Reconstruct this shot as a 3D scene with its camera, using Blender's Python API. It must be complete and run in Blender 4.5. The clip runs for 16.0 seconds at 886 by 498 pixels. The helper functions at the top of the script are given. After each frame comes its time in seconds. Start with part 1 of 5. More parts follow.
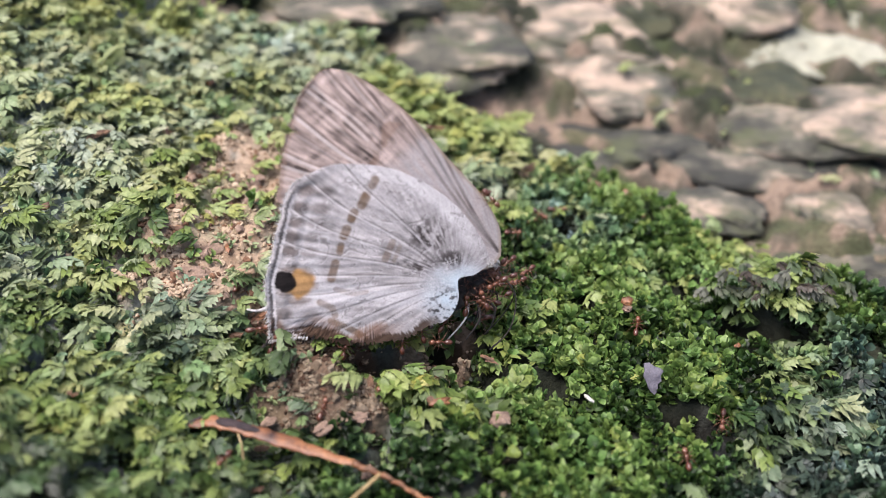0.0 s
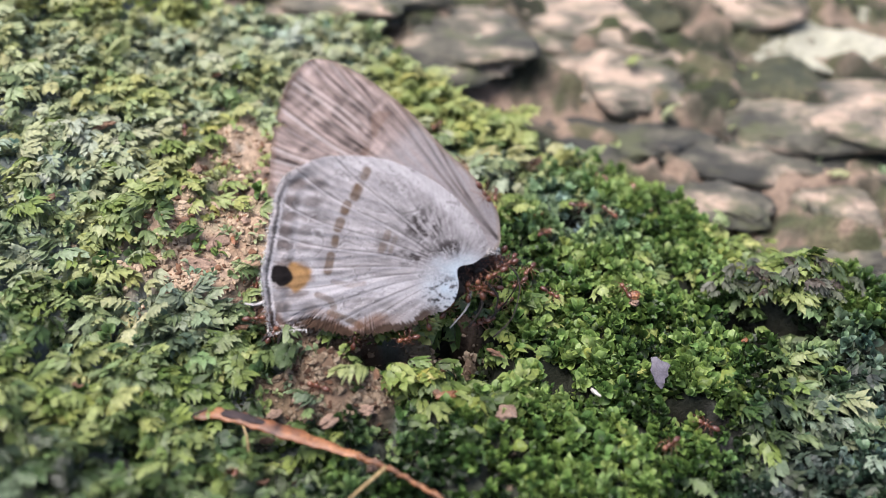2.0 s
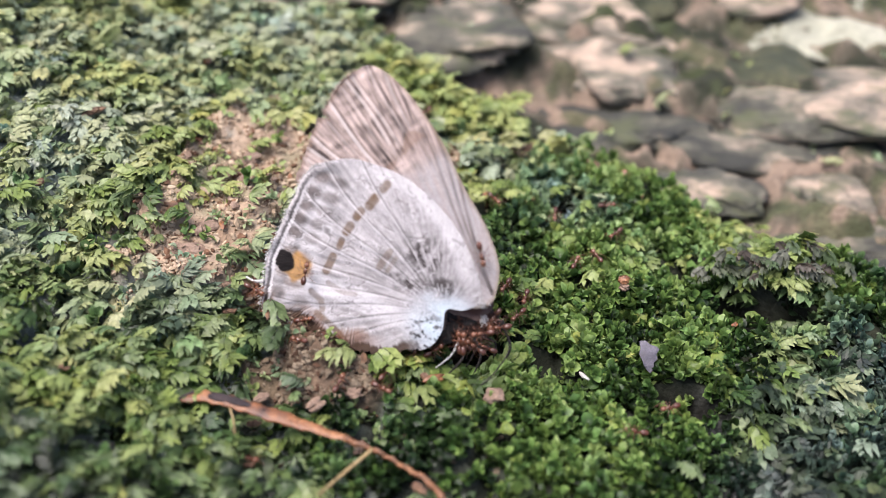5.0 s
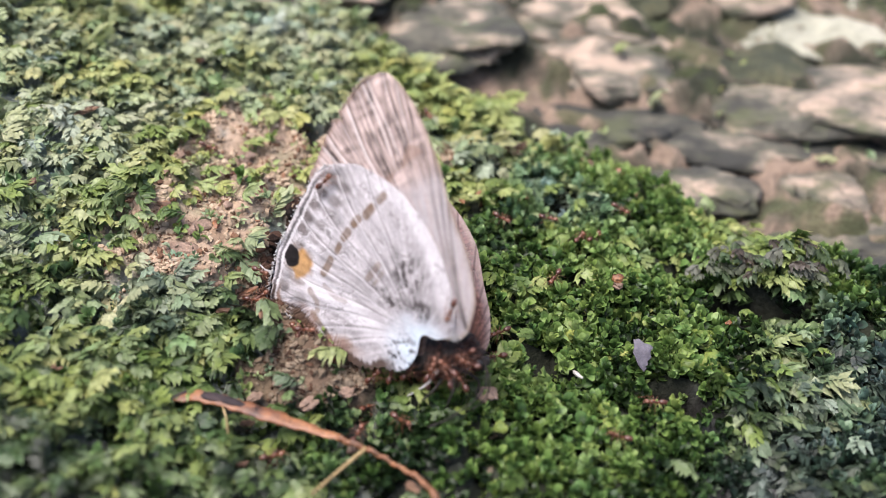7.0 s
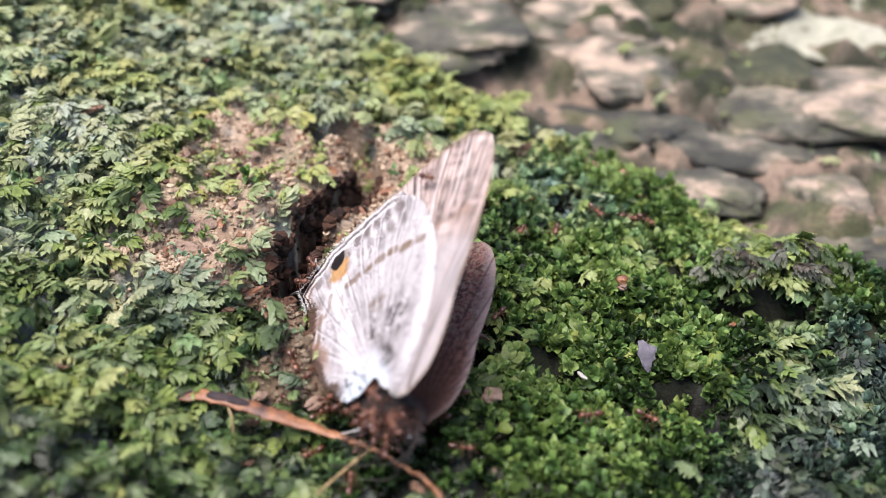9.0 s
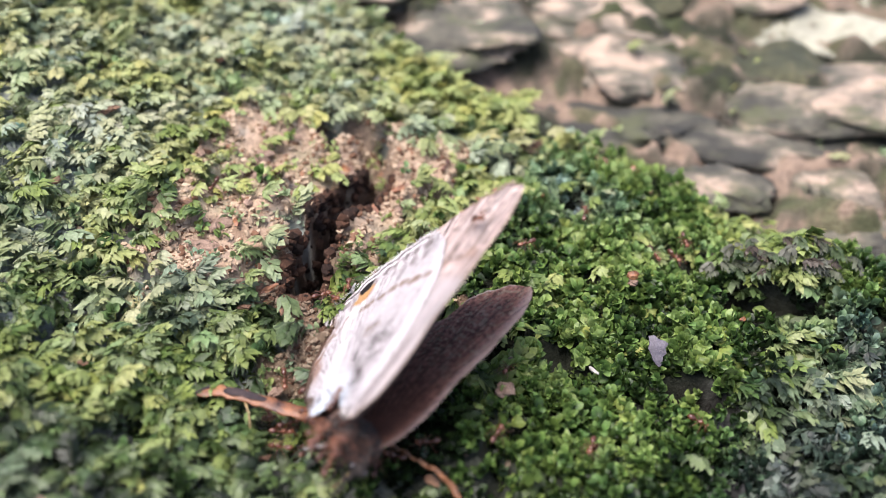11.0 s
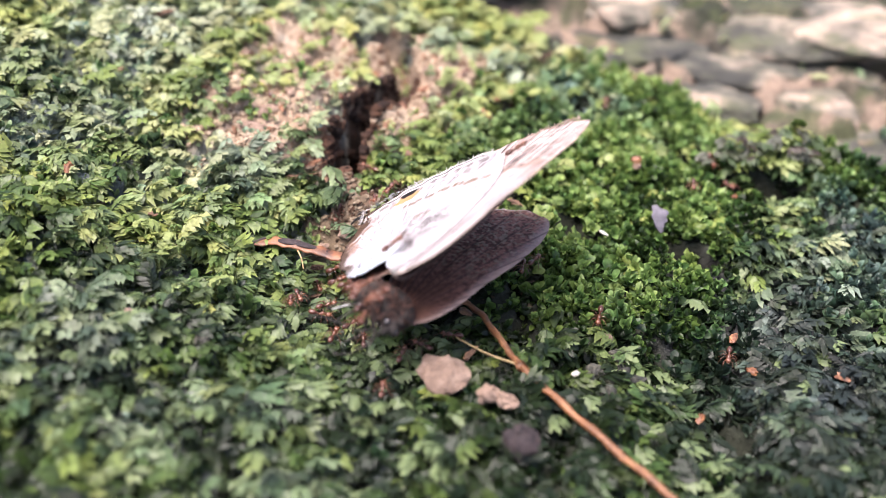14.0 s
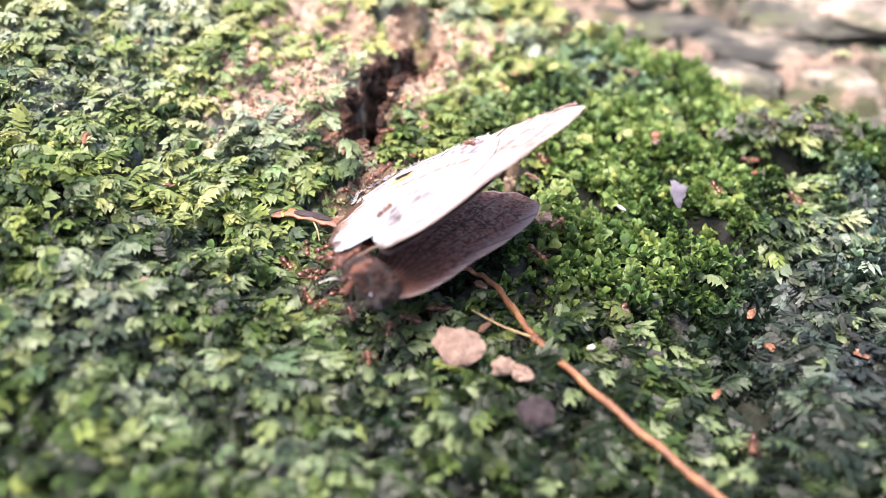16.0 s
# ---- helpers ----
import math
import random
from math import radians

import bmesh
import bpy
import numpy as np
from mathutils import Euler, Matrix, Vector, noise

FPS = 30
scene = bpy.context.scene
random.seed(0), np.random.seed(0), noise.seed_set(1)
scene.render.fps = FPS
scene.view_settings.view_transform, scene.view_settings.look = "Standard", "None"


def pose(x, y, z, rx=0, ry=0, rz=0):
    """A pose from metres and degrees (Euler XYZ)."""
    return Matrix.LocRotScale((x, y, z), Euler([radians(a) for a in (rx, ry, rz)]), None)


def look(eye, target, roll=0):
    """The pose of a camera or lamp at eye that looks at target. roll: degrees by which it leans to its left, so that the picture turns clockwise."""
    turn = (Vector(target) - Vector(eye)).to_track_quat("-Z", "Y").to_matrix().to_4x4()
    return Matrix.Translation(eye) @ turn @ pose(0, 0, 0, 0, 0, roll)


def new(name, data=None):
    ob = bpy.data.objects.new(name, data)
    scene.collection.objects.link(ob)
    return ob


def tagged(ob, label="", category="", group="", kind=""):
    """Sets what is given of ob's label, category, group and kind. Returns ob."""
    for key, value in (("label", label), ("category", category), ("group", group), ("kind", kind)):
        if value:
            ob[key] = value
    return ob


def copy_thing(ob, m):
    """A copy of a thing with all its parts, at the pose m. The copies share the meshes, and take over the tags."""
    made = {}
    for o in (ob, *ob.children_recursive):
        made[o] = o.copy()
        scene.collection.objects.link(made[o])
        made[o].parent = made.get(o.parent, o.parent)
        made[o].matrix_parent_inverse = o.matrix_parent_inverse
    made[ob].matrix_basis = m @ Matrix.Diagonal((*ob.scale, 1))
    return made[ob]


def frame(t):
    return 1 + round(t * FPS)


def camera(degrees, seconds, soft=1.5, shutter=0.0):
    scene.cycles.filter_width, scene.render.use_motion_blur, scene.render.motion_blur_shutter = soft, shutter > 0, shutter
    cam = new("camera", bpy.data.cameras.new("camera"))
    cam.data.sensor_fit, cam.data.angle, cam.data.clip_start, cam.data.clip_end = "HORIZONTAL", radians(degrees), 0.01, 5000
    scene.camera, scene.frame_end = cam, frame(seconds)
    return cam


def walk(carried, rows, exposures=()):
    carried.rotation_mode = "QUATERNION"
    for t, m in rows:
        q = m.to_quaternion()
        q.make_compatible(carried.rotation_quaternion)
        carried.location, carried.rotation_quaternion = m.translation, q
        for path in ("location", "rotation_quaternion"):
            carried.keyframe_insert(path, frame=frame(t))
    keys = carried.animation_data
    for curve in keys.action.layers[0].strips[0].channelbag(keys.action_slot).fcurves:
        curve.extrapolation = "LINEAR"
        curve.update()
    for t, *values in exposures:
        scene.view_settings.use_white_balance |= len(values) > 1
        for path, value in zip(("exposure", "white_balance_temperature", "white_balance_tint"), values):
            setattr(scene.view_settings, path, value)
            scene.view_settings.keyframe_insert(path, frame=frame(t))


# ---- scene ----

MM = 0.001  # the place is laid out in millimetres

cam = camera(46.5, 16.0, 0.5)
PATH_MM, EYE, TILT = 21.0, 60.0, -38.0
ROWS = [
    (0, 0.0087, -0.0014, 0.0073, -0.0003, -0.0001, 0.0000),
    (0.5, 0.0025, 0.0115, 0.0031, 0.0386, 0.0545, -0.1521),
    (1, 0.0096, 0.0149, 0.0059, 0.0753, -0.0243, -0.1708),
    (1.5, 0.0043, 0.0167, -0.0023, 0.1268, -0.1601, -0.1448),
    (2, 0.0004, 0.0127, -0.0027, 0.2286, -0.2326, -0.2511),
    (2.5, 0.0060, 0.0103, -0.0036, 0.5560, -0.2476, -0.3489),
    (3, 0.0169, 0.0142, -0.0190, 0.5013, -0.3399, -0.4594),
    (3.5, 0.0220, 0.0170, -0.0274, 0.5543, -0.3104, -0.3781),
    (4, 0.0439, 0.0147, -0.0406, 0.5499, -0.3089, -0.2596),
    (6.5, 0.0590, 0.0219, -0.0571, 0.2941, -0.2934, -0.2087),
    (7, 0.0641, 0.0234, -0.0568, 0.2753, -0.2973, -0.0766),
    (7.5, 0.0474, 0.0171, -0.0478, 0.1860, -0.2409, -0.0818),
    (8, 0.0417, 0.0204, -0.0384, 0.2308, -0.3592, -0.1769),
    (8.5, 0.0455, 0.0195, -0.0409, 0.2028, -0.4596, -0.3985),
    (9, 0.0502, 0.0167, -0.0478, 0.3320, -0.4188, -0.3447),
    (9.2, 0.0502, 0.0167, -0.0478, 0.7120, -0.1988, -0.3447),
    (11.3, 0.0321, -0.0411, -0.0591, 0.8187, -0.5944, -0.0256),
    (11.5, -0.0000, -0.1223, -0.2004, 0.7794, -0.3636, -0.0355),
    (12, -0.0721, -0.2432, -0.2863, 0.8572, -0.3968, -0.0875),
    (12.5, -0.1034, -0.2941, -0.3484, 0.8231, -0.1871, -0.1789),
    (13, -0.0925, -0.3655, -0.4246, 0.7616, -0.1638, -0.4885),
    (13.5, -0.0768, -0.3961, -0.4498, 0.0122, 0.1772, -0.3016),
    (14, -0.1228, -0.4486, -0.5540, -0.2146, 0.1789, -0.3618),
    (14.5, -0.1434, -0.4394, -0.5513, -0.1005, 0.0839, -0.5380),
    (15, -0.1192, -0.4359, -0.5796, 0.0328, -0.0178, -0.6148),
    (15.5, -0.1198, -0.4365, -0.5775, 0.3339, -0.5727, -0.7412),
    (16, -0.1153, -0.4356, -0.5896, 0.8011, -0.7581, -0.8238),
]
cam.data.dof.use_dof = True
cam.data.dof.focus_distance = 74 * MM
cam.data.dof.aperture_fstop = 24.0
walk(cam, [(t, pose(0, 0, EYE * MM, TILT) @ pose(PATH_MM * MM * x, PATH_MM * MM * y, PATH_MM * MM * z, 90 + pitch, roll, yaw))
           for t, x, y, z, yaw, pitch, roll in ROWS],
     [(0, 1.58, 6250, 15), (9.2, 1.61, 6250, 15.5), (11.3, 1.79, 6320, 17), (13.0, 2.05, 6380, 19), (14.5, 2.17, 6400, 20), (15.4, 2.3, 6420, 21), (16, 2.5, 6450, 22)])

# ---- world and sun: bright overcast ----
world = bpy.data.worlds.new("overcast_sky")
scene.world = world
world.use_nodes = True
wn = world.node_tree.nodes
sky = wn.new("ShaderNodeTexSky")
sky.sky_type = "NISHITA"
sky.sun_disc = False
sky.sun_elevation, sky.sun_rotation = radians(74), radians(243)
sky.dust_density, sky.air_density, sky.ozone_density = 4.0, 1.0, 0.3
wn["Background"].inputs["Strength"].default_value = 0.1
world.node_tree.links.new(sky.outputs["Color"], wn["Background"].inputs["Color"])
sun_data = bpy.data.lights.new("sun", "SUN")
sun_data.energy, sun_data.angle, sun_data.color = 2.5, radians(38), (1.0, 0.95, 0.88)
sun = new("sun", sun_data)
sun.matrix_world = look((-0.26, -0.13, 1.0), (0, 0, 0))


# ---- number helpers ----
LATTICE = np.random.RandomState(7).rand(256, 256)


def grain(x, y, size, seed=0):
    """Smooth noise in 0..1 with features of that many millimetres."""
    x, y = np.asarray(x, float) / size + 31.7 * seed + 512, np.asarray(y, float) / size + 17.3 * seed + 512
    i, j = np.floor(x).astype(int), np.floor(y).astype(int)
    u, v = x - i, y - j
    u, v = u * u * (3 - 2 * u), v * v * (3 - 2 * v)
    g = lambda a, b: LATTICE[a % 256, b % 256]
    return (g(i, j) * (1 - u) + g(i + 1, j) * u) * (1 - v) + (g(i, j + 1) * (1 - u) + g(i + 1, j + 1) * u) * v


def step(a, b, x):
    s = np.clip((np.asarray(x, float) - a) / (b - a), 0, 1)
    return s * s * (3 - 2 * s)


def blob(x, y, cx, cy, rx, ry):
    return np.sqrt(((x - cx) / rx) ** 2 + ((y - cy) / ry) ** 2)


def segment(x, y, ax, ay, bx, by):
    t = np.clip(((x - ax) * (bx - ax) + (y - ay) * (by - ay)) / ((bx - ax) ** 2 + (by - ay) ** 2), 0, 1)
    return np.hypot(x - ax - t * (bx - ax), y - ay - t * (by - ay))


def hole(x, y):
    """Distance from the middle line of the ants' slit, scaled to its half width."""
    w = 0.28 * (grain(x, y, 1.3, 5) - 0.5)
    a = segment(x, y, -6.2, 69.4, -8.9, 64.0) / 1.3
    b = segment(x, y, -8.9, 64.0, -9.9, 59.5) / 1.08
    c = segment(x, y, -9.9, 59.5, -10.4, 54.9) / 1.25
    return np.minimum(np.minimum(a, b), c) + w


def soil(x, y):
    """1 where bare earth lies round the slit."""
    w = 0.6 * (grain(x, y, 4, 2) - 0.5) + 0.8 * (grain(x, y, 1.4, 3) - 0.5)
    d = np.minimum(blob(x, y, -11.0, 67.0, 8.6, 9.0), blob(x, y, -17.2, 61.0, 5.2, 6.6))
    d = np.minimum(d, blob(x, y, -2.6, 70.0, 4.6, 5.4))
    d = np.minimum(d, 0.2 + blob(x, y, -7.2, 49.2, 5.2, 3.8))
    d = np.minimum(d, 0.3 + segment(x, y, -9.5, 49.8, 0.8, 54.4) / 2.6)
    d = np.minimum(d, blob(x, y, -13.0, 55.0, 2.6, 3.4))
    return step(1.15, 0.8, d + w)


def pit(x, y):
    """1 in the small gaps between the moss cushions, which are painted dark as shade."""
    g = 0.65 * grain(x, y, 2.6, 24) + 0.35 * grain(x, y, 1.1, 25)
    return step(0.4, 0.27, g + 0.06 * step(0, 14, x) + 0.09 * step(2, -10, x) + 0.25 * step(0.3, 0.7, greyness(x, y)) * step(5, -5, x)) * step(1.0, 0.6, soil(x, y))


def greyness(x, y):
    g = 0.75 * grain(x, y, 7, 51) + 0.5 * grain(x, y, 2.2, 52) - 0.47
    for cx, cy, rx, ry, w in ((-25, 30, 9, 8, 0.45), (20, 35, 9, 9, 0.45), (-20, 84, 9, 5, 0.3), (11, 68, 6, 4, 0.35), (-24, 62, 8, 14, 0.25), (-16, 80, 16, 9, 0.28), (-28, 72, 8, 10, 0.2), (8, 76, 7, 4, 0.3), (13, 71, 6, 5, 0.5), (24, 40, 9, 8, 0.35),
                              (30, 48, 7, 9, 0.5), (-10, 20, 12, 7, 0.3), (-12, 33, 9, 6, 0.2), (-22, 40, 7, 5, 0.15), (9, 49, 13, 12, -0.3), (-14, 46, 8, 7, -0.15), (-34, 50, 8, 12, 0.25)):
        g = g + w * step(1.2, 0.3, blob(x, y, cx, cy, rx, ry))
    g = g - 0.22 * step(52, 44, y) * step(14, 4, x)
    g = g - 0.55 * step(1.2, 0.5, blob(x, y, 13, 55, 10, 10)) - 0.5 * step(1.3, 0.5, np.abs(y - ridge(x) + 2) / 4) * step(-6, 4, x)
    return np.clip(g, 0, 0.95)


def arc(x, y):
    """Distance, scaled, from the shallow dark groove that bends off the slit's top."""
    return np.minimum(segment(x, y, -10.4, 74.6, -7.0, 74.4), segment(x, y, -7.0, 74.4, -5.6, 70.6)) / 1.5 + 0.7 * (grain(x, y, 1.2, 18) - 0.5)


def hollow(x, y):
    """Distance, scaled, from the hollows painted black among the moss; three stand in for the wing's shade."""
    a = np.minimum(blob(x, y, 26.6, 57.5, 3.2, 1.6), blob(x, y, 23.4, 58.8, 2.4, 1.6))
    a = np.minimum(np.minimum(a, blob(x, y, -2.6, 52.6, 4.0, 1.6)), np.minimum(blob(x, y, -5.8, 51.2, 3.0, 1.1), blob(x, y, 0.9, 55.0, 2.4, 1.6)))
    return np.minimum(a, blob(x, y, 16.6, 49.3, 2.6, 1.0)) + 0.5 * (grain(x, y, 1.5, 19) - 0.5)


def ridge(x):
    return np.minimum(90.0, 84.5 - 0.68 * x)


def ground_z(x, y):
    """Height of the moss tops over the place, in millimetres."""
    x, y = np.asarray(x, float), np.asarray(y, float)
    cx, cy = np.clip(x, -70, 70) / 10, (np.clip(y, -20, 112) - 50) / 10
    z = 9.265 - 1.332 * cx + 0.572 * cy + 0.204 * cx * cx - 0.11 * cx * cy + 0.144 * cy * cy
    z = z + 1.6 * (grain(x, y, 9, 11) - 0.5) + 1.5 * (grain(x, y, 3.2, 12) - 0.5)
    for bx, by, rx, ry, rise in ((0, 31, 10, 8, 1.4), (-13.5, 44.5, 9, 6, -1.5), (29, 46, 9, 7, -1.2), (24.5, 62, 6, 3.5, 1.7)):
        z = z + rise * step(1.2, 0.2, blob(x, y, bx, by, rx, ry))
    past = y - ridge(x) + 3 * (grain(x, y, 6, 13) - 0.5)
    z = z - 2.8 * step(0, 8, past)
    return z


def earth_z(x, y):
    """Height of the earth under the moss, with the slit and the hollows."""
    x, y = np.asarray(x, float), np.asarray(y, float)
    bare = soil(x, y)
    z = ground_z(x, y) - 1.5 + 1.2 * bare + 0.5 * (grain(x, y, 1.1, 14) - 0.5) + 0.25 * (grain(x, y, 0.5, 15) - 0.5)
    z = z + bare * (1.0 * (grain(x, y, 2.6, 16) - 0.5) + 0.7 * (grain(x, y, 1.2, 17) - 0.5))
    z = z - 1.6 * step(1.0, 0.2, blob(x, y, -7.6, 68.5, 4.5, 6.5))
    z = z - 1.3 * pit(x, y)
    z = z - 15.0 * step(1.1, 0.6, hole(x, y))
    z = z - 3.2 * step(1.1, 0.4, arc(x, y))
    z = z - 13.0 * step(1.1, 0.4, hollow(x, y))
    return z


# ---- materials ----
def material(name):
    m = bpy.data.materials.new(name)
    m.use_nodes = True
    return m, m.node_tree.nodes, m.node_tree.links, m.node_tree.nodes["Principled BSDF"]


def noise_node(nodes, links, size_mm, detail=4.0, rough=0.6):
    tc = nodes.new("ShaderNodeTexCoord")
    n = nodes.new("ShaderNodeTexNoise")
    n.inputs["Scale"].default_value = 1.0 / (size_mm * MM)
    n.inputs["Detail"].default_value = detail
    n.inputs["Roughness"].default_value = rough
    links.new(tc.outputs["Object"], n.inputs["Vector"])
    return n


def ramp(nodes, links, fac, *stops):
    r = nodes.new("ShaderNodeValToRGB")
    while len(r.color_ramp.elements) < len(stops):
        r.color_ramp.elements.new(0.5)
    for e, (p, c) in zip(r.color_ramp.elements, stops):
        e.position, e.color = p, (*c, 1)
    links.new(fac, r.inputs["Fac"])
    return r.outputs["Color"]


def blend(nodes, links, fac, a, b, mode="MIX"):
    m = nodes.new("ShaderNodeMix")
    m.data_type, m.blend_type = "RGBA", mode
    for socket, v in ((m.inputs[0], fac), (m.inputs[6], a), (m.inputs[7], b)):
        if isinstance(v, (int, float)):
            socket.default_value = v
        elif isinstance(v, tuple):
            socket.default_value = (*v, 1)
        else:
            links.new(v, socket)
    return m.outputs[2]


def bump(nodes, links, bsdf, height, mm, strength=1.0):
    b = nodes.new("ShaderNodeBump")
    b.inputs["Strength"].default_value = strength
    b.inputs["Distance"].default_value = mm * MM
    links.new(height, b.inputs["Height"])
    links.new(b.outputs["Normal"], bsdf.inputs["Normal"])


def painted(name, rough=0.6, glow=0.0, grain_mm=0.5, depth=0.03, amount=0.5, spec=0.4):
    """A surface whose pigment is stored with the mesh, with grain over it; glow: the share of light that passes through."""
    m, n, l, b = material(name)
    at = n.new("ShaderNodeAttribute")
    at.attribute_name = "pigment"
    no = noise_node(n, l, grain_mm)
    shade = ramp(n, l, no.outputs["Fac"], (0.25, (1 - amount,) * 3), (0.75, (1.0,) * 3))
    col = blend(n, l, 1.0, at.outputs["Color"], shade, "MULTIPLY")
    l.new(col, b.inputs["Base Color"])
    b.inputs["Roughness"].default_value = rough
    b.inputs["Specular IOR Level"].default_value = spec
    bump(n, l, b, no.outputs["Fac"], depth)
    if glow:
        t = n.new("ShaderNodeBsdfTranslucent")
        l.new(col, t.inputs["Color"])
        mix = n.new("ShaderNodeMixShader")
        mix.inputs["Fac"].default_value = glow
        l.new(b.outputs["BSDF"], mix.inputs[1])
        l.new(t.outputs["BSDF"], mix.inputs[2])
        l.new(mix.outputs["Shader"], n["Material Output"].inputs["Surface"])
    return m


def stone(name, dark, mid, light, mm=3.0, rough=0.85, deep=0.3):
    m, n, l, b = material(name)
    a, f = noise_node(n, l, mm, 6, 0.65), noise_node(n, l, mm / 7, 5, 0.7)
    col = ramp(n, l, a.outputs["Fac"], (0.3, dark), (0.5, mid), (0.7, light))
    shade = ramp(n, l, f.outputs["Fac"], (0.3, (0.55, 0.55, 0.55)), (0.65, (1, 1, 1)))
    col = blend(n, l, 1.0, col, shade, "MULTIPLY")
    l.new(col, b.inputs["Base Color"])
    b.inputs["Roughness"].default_value = rough
    bump(n, l, b, f.outputs["Fac"], deep)
    return m


EARTH = painted("earth", 0.9, 0, 0.45, 0.25, 0.55, 0.2)
MOSS = painted("moss_leaf", 0.42, 0.3, 0.3, 0.05, 0.55, 0.28)
CRUMB = painted("soil_crumb", 0.9, 0, 0.3, 0.1, 0.4, 0.2)
WING = painted("wing_scales", 0.85, 0.08, 0.14, 0.025, 0.28, 0.12)
WING_BSDF = WING.node_tree.nodes["Principled BSDF"]
WING_BSDF.inputs["Sheen Weight"].default_value = 0.18
SCALE_GLOSS = WING.node_tree.nodes.new("ShaderNodeGamma")
SCALE_GLOSS.inputs["Gamma"].default_value = 0.7
WING.node_tree.links.new(WING_BSDF.inputs["Base Color"].links[0].from_socket, SCALE_GLOSS.inputs["Color"])
WING.node_tree.links.new(SCALE_GLOSS.outputs["Color"], WING_BSDF.inputs["Sheen Tint"])


def strata(name, shift, pale):
    """Weathered rock in tan and dark patches that run on from stone to stone."""
    m, n, l, b = material(name)
    geo = n.new("ShaderNodeNewGeometry")
    mp = n.new("ShaderNodeMapping")
    mp.inputs["Rotation"].default_value = (0, 0, radians(16))
    mp.inputs["Scale"].default_value = (0.55, 1.0, 1.6)
    l.new(geo.outputs["Position"], mp.inputs["Vector"])
    outs = []
    for mm, det in ((4.0, 7.0), (1.3, 6.0), (3.6, 6.0)):
        t = n.new("ShaderNodeTexNoise")
        t.inputs["Scale"].default_value = 1 / (mm * MM)
        t.inputs["Detail"].default_value = det
        t.inputs["Roughness"].default_value = 0.62
        l.new(mp.outputs["Vector"], t.inputs["Vector"])
        outs.append(t.outputs["Fac"])
    add = n.new("ShaderNodeMath")
    add.operation = "MULTIPLY_ADD"
    add.inputs[1].default_value, add.inputs[2].default_value = 1.0, shift
    l.new(outs[0], add.inputs[0])
    col = ramp(n, l, add.outputs[0], (0.34, (0.022, 0.022, 0.017)), (0.45, (0.075, 0.07, 0.05)), (0.52, (0.18, 0.145, 0.11)), (0.6, (0.34, 0.255, 0.19)), (0.74, pale))
    fine = ramp(n, l, outs[1], (0.3, (0.55, 0.55, 0.55)), (0.62, (1, 1, 1)))
    col = blend(n, l, 1.0, col, fine, "MULTIPLY")
    film = ramp(n, l, outs[2], (0.52, (0, 0, 0)), (0.64, (0.8, 0.8, 0.8)))
    col = blend(n, l, film, col, (0.05, 0.055, 0.024))
    l.new(col, b.inputs["Base Color"])
    b.inputs["Roughness"].default_value = 0.85
    bump(n, l, b, outs[1], 0.25)
    return m


TAN_ROCK = strata("tan_rock", 0.01, (0.28, 0.215, 0.165))
DARK_ROCK = strata("dark_rock", -0.11, (0.25, 0.225, 0.175))
PALE_ROCK = stone("pale_rock", (0.18, 0.18, 0.14), (0.27, 0.265, 0.2), (0.33, 0.32, 0.25), 9, 0.85, 0.1)
GREY_ROCK = strata("grey_rock", -0.08, (0.19, 0.205, 0.19))
PINK_ROCK = strata("pink_rock", -0.055, (0.24, 0.16, 0.128))
MOSSY_ROCK = stone("mossy_rock", (0.014, 0.018, 0.008), (0.03, 0.035, 0.014), (0.085, 0.078, 0.036), 3.5)
STEM = stone("dry_stem", (0.06, 0.024, 0.01), (0.165, 0.066, 0.024), (0.28, 0.13, 0.05), 1.2, 0.55, 0.05)
BLADE = stone("dry_blade", (0.05, 0.02, 0.012), (0.18, 0.07, 0.027), (0.32, 0.15, 0.065), 1.6, 0.5, 0.05)
STRAW = stone("straw", (0.16, 0.11, 0.045), (0.25, 0.175, 0.075), (0.33, 0.25, 0.12), 1.0, 0.6, 0.04)
CHIP = stone("clay_chip", (0.12, 0.076, 0.052), (0.2, 0.132, 0.095), (0.3, 0.21, 0.155), 1.0, 0.85, 0.08)
FLAKE = stone("slate_flake", (0.045, 0.04, 0.05), (0.085, 0.076, 0.095), (0.14, 0.128, 0.15), 0.8, 0.6, 0.05)
PELLET = stone("dark_pellet", (0.01, 0.006, 0.007), (0.022, 0.012, 0.013), (0.045, 0.028, 0.027), 0.6, 0.8, 0.1)
WHITE = stone("white_grain", (0.3, 0.28, 0.24), (0.38, 0.36, 0.32), (0.45, 0.43, 0.39), 0.5, 0.7, 0.03)
BROWN_LEAF = stone("brown_leaf", (0.05, 0.025, 0.015), (0.12, 0.06, 0.03), (0.22, 0.12, 0.06), 0.8, 0.7, 0.06)
ANT = stone("ant_shell", (0.045, 0.015, 0.008), (0.1, 0.034, 0.016), (0.165, 0.062, 0.03), 0.5, 0.32, 0.01)
ANT_DARK = stone("ant_gaster", (0.03, 0.01, 0.006), (0.075, 0.024, 0.013), (0.13, 0.045, 0.025), 0.5, 0.3, 0.01)
FUR = stone("body_fur", (0.006, 0.004, 0.0035), (0.016, 0.011, 0.009), (0.05, 0.034, 0.028), 0.35, 0.9, 0.1)
PALE_FUR = stone("pale_fur", (0.25, 0.22, 0.2), (0.45, 0.43, 0.42), (0.6, 0.6, 0.6), 0.3, 0.9, 0.08)
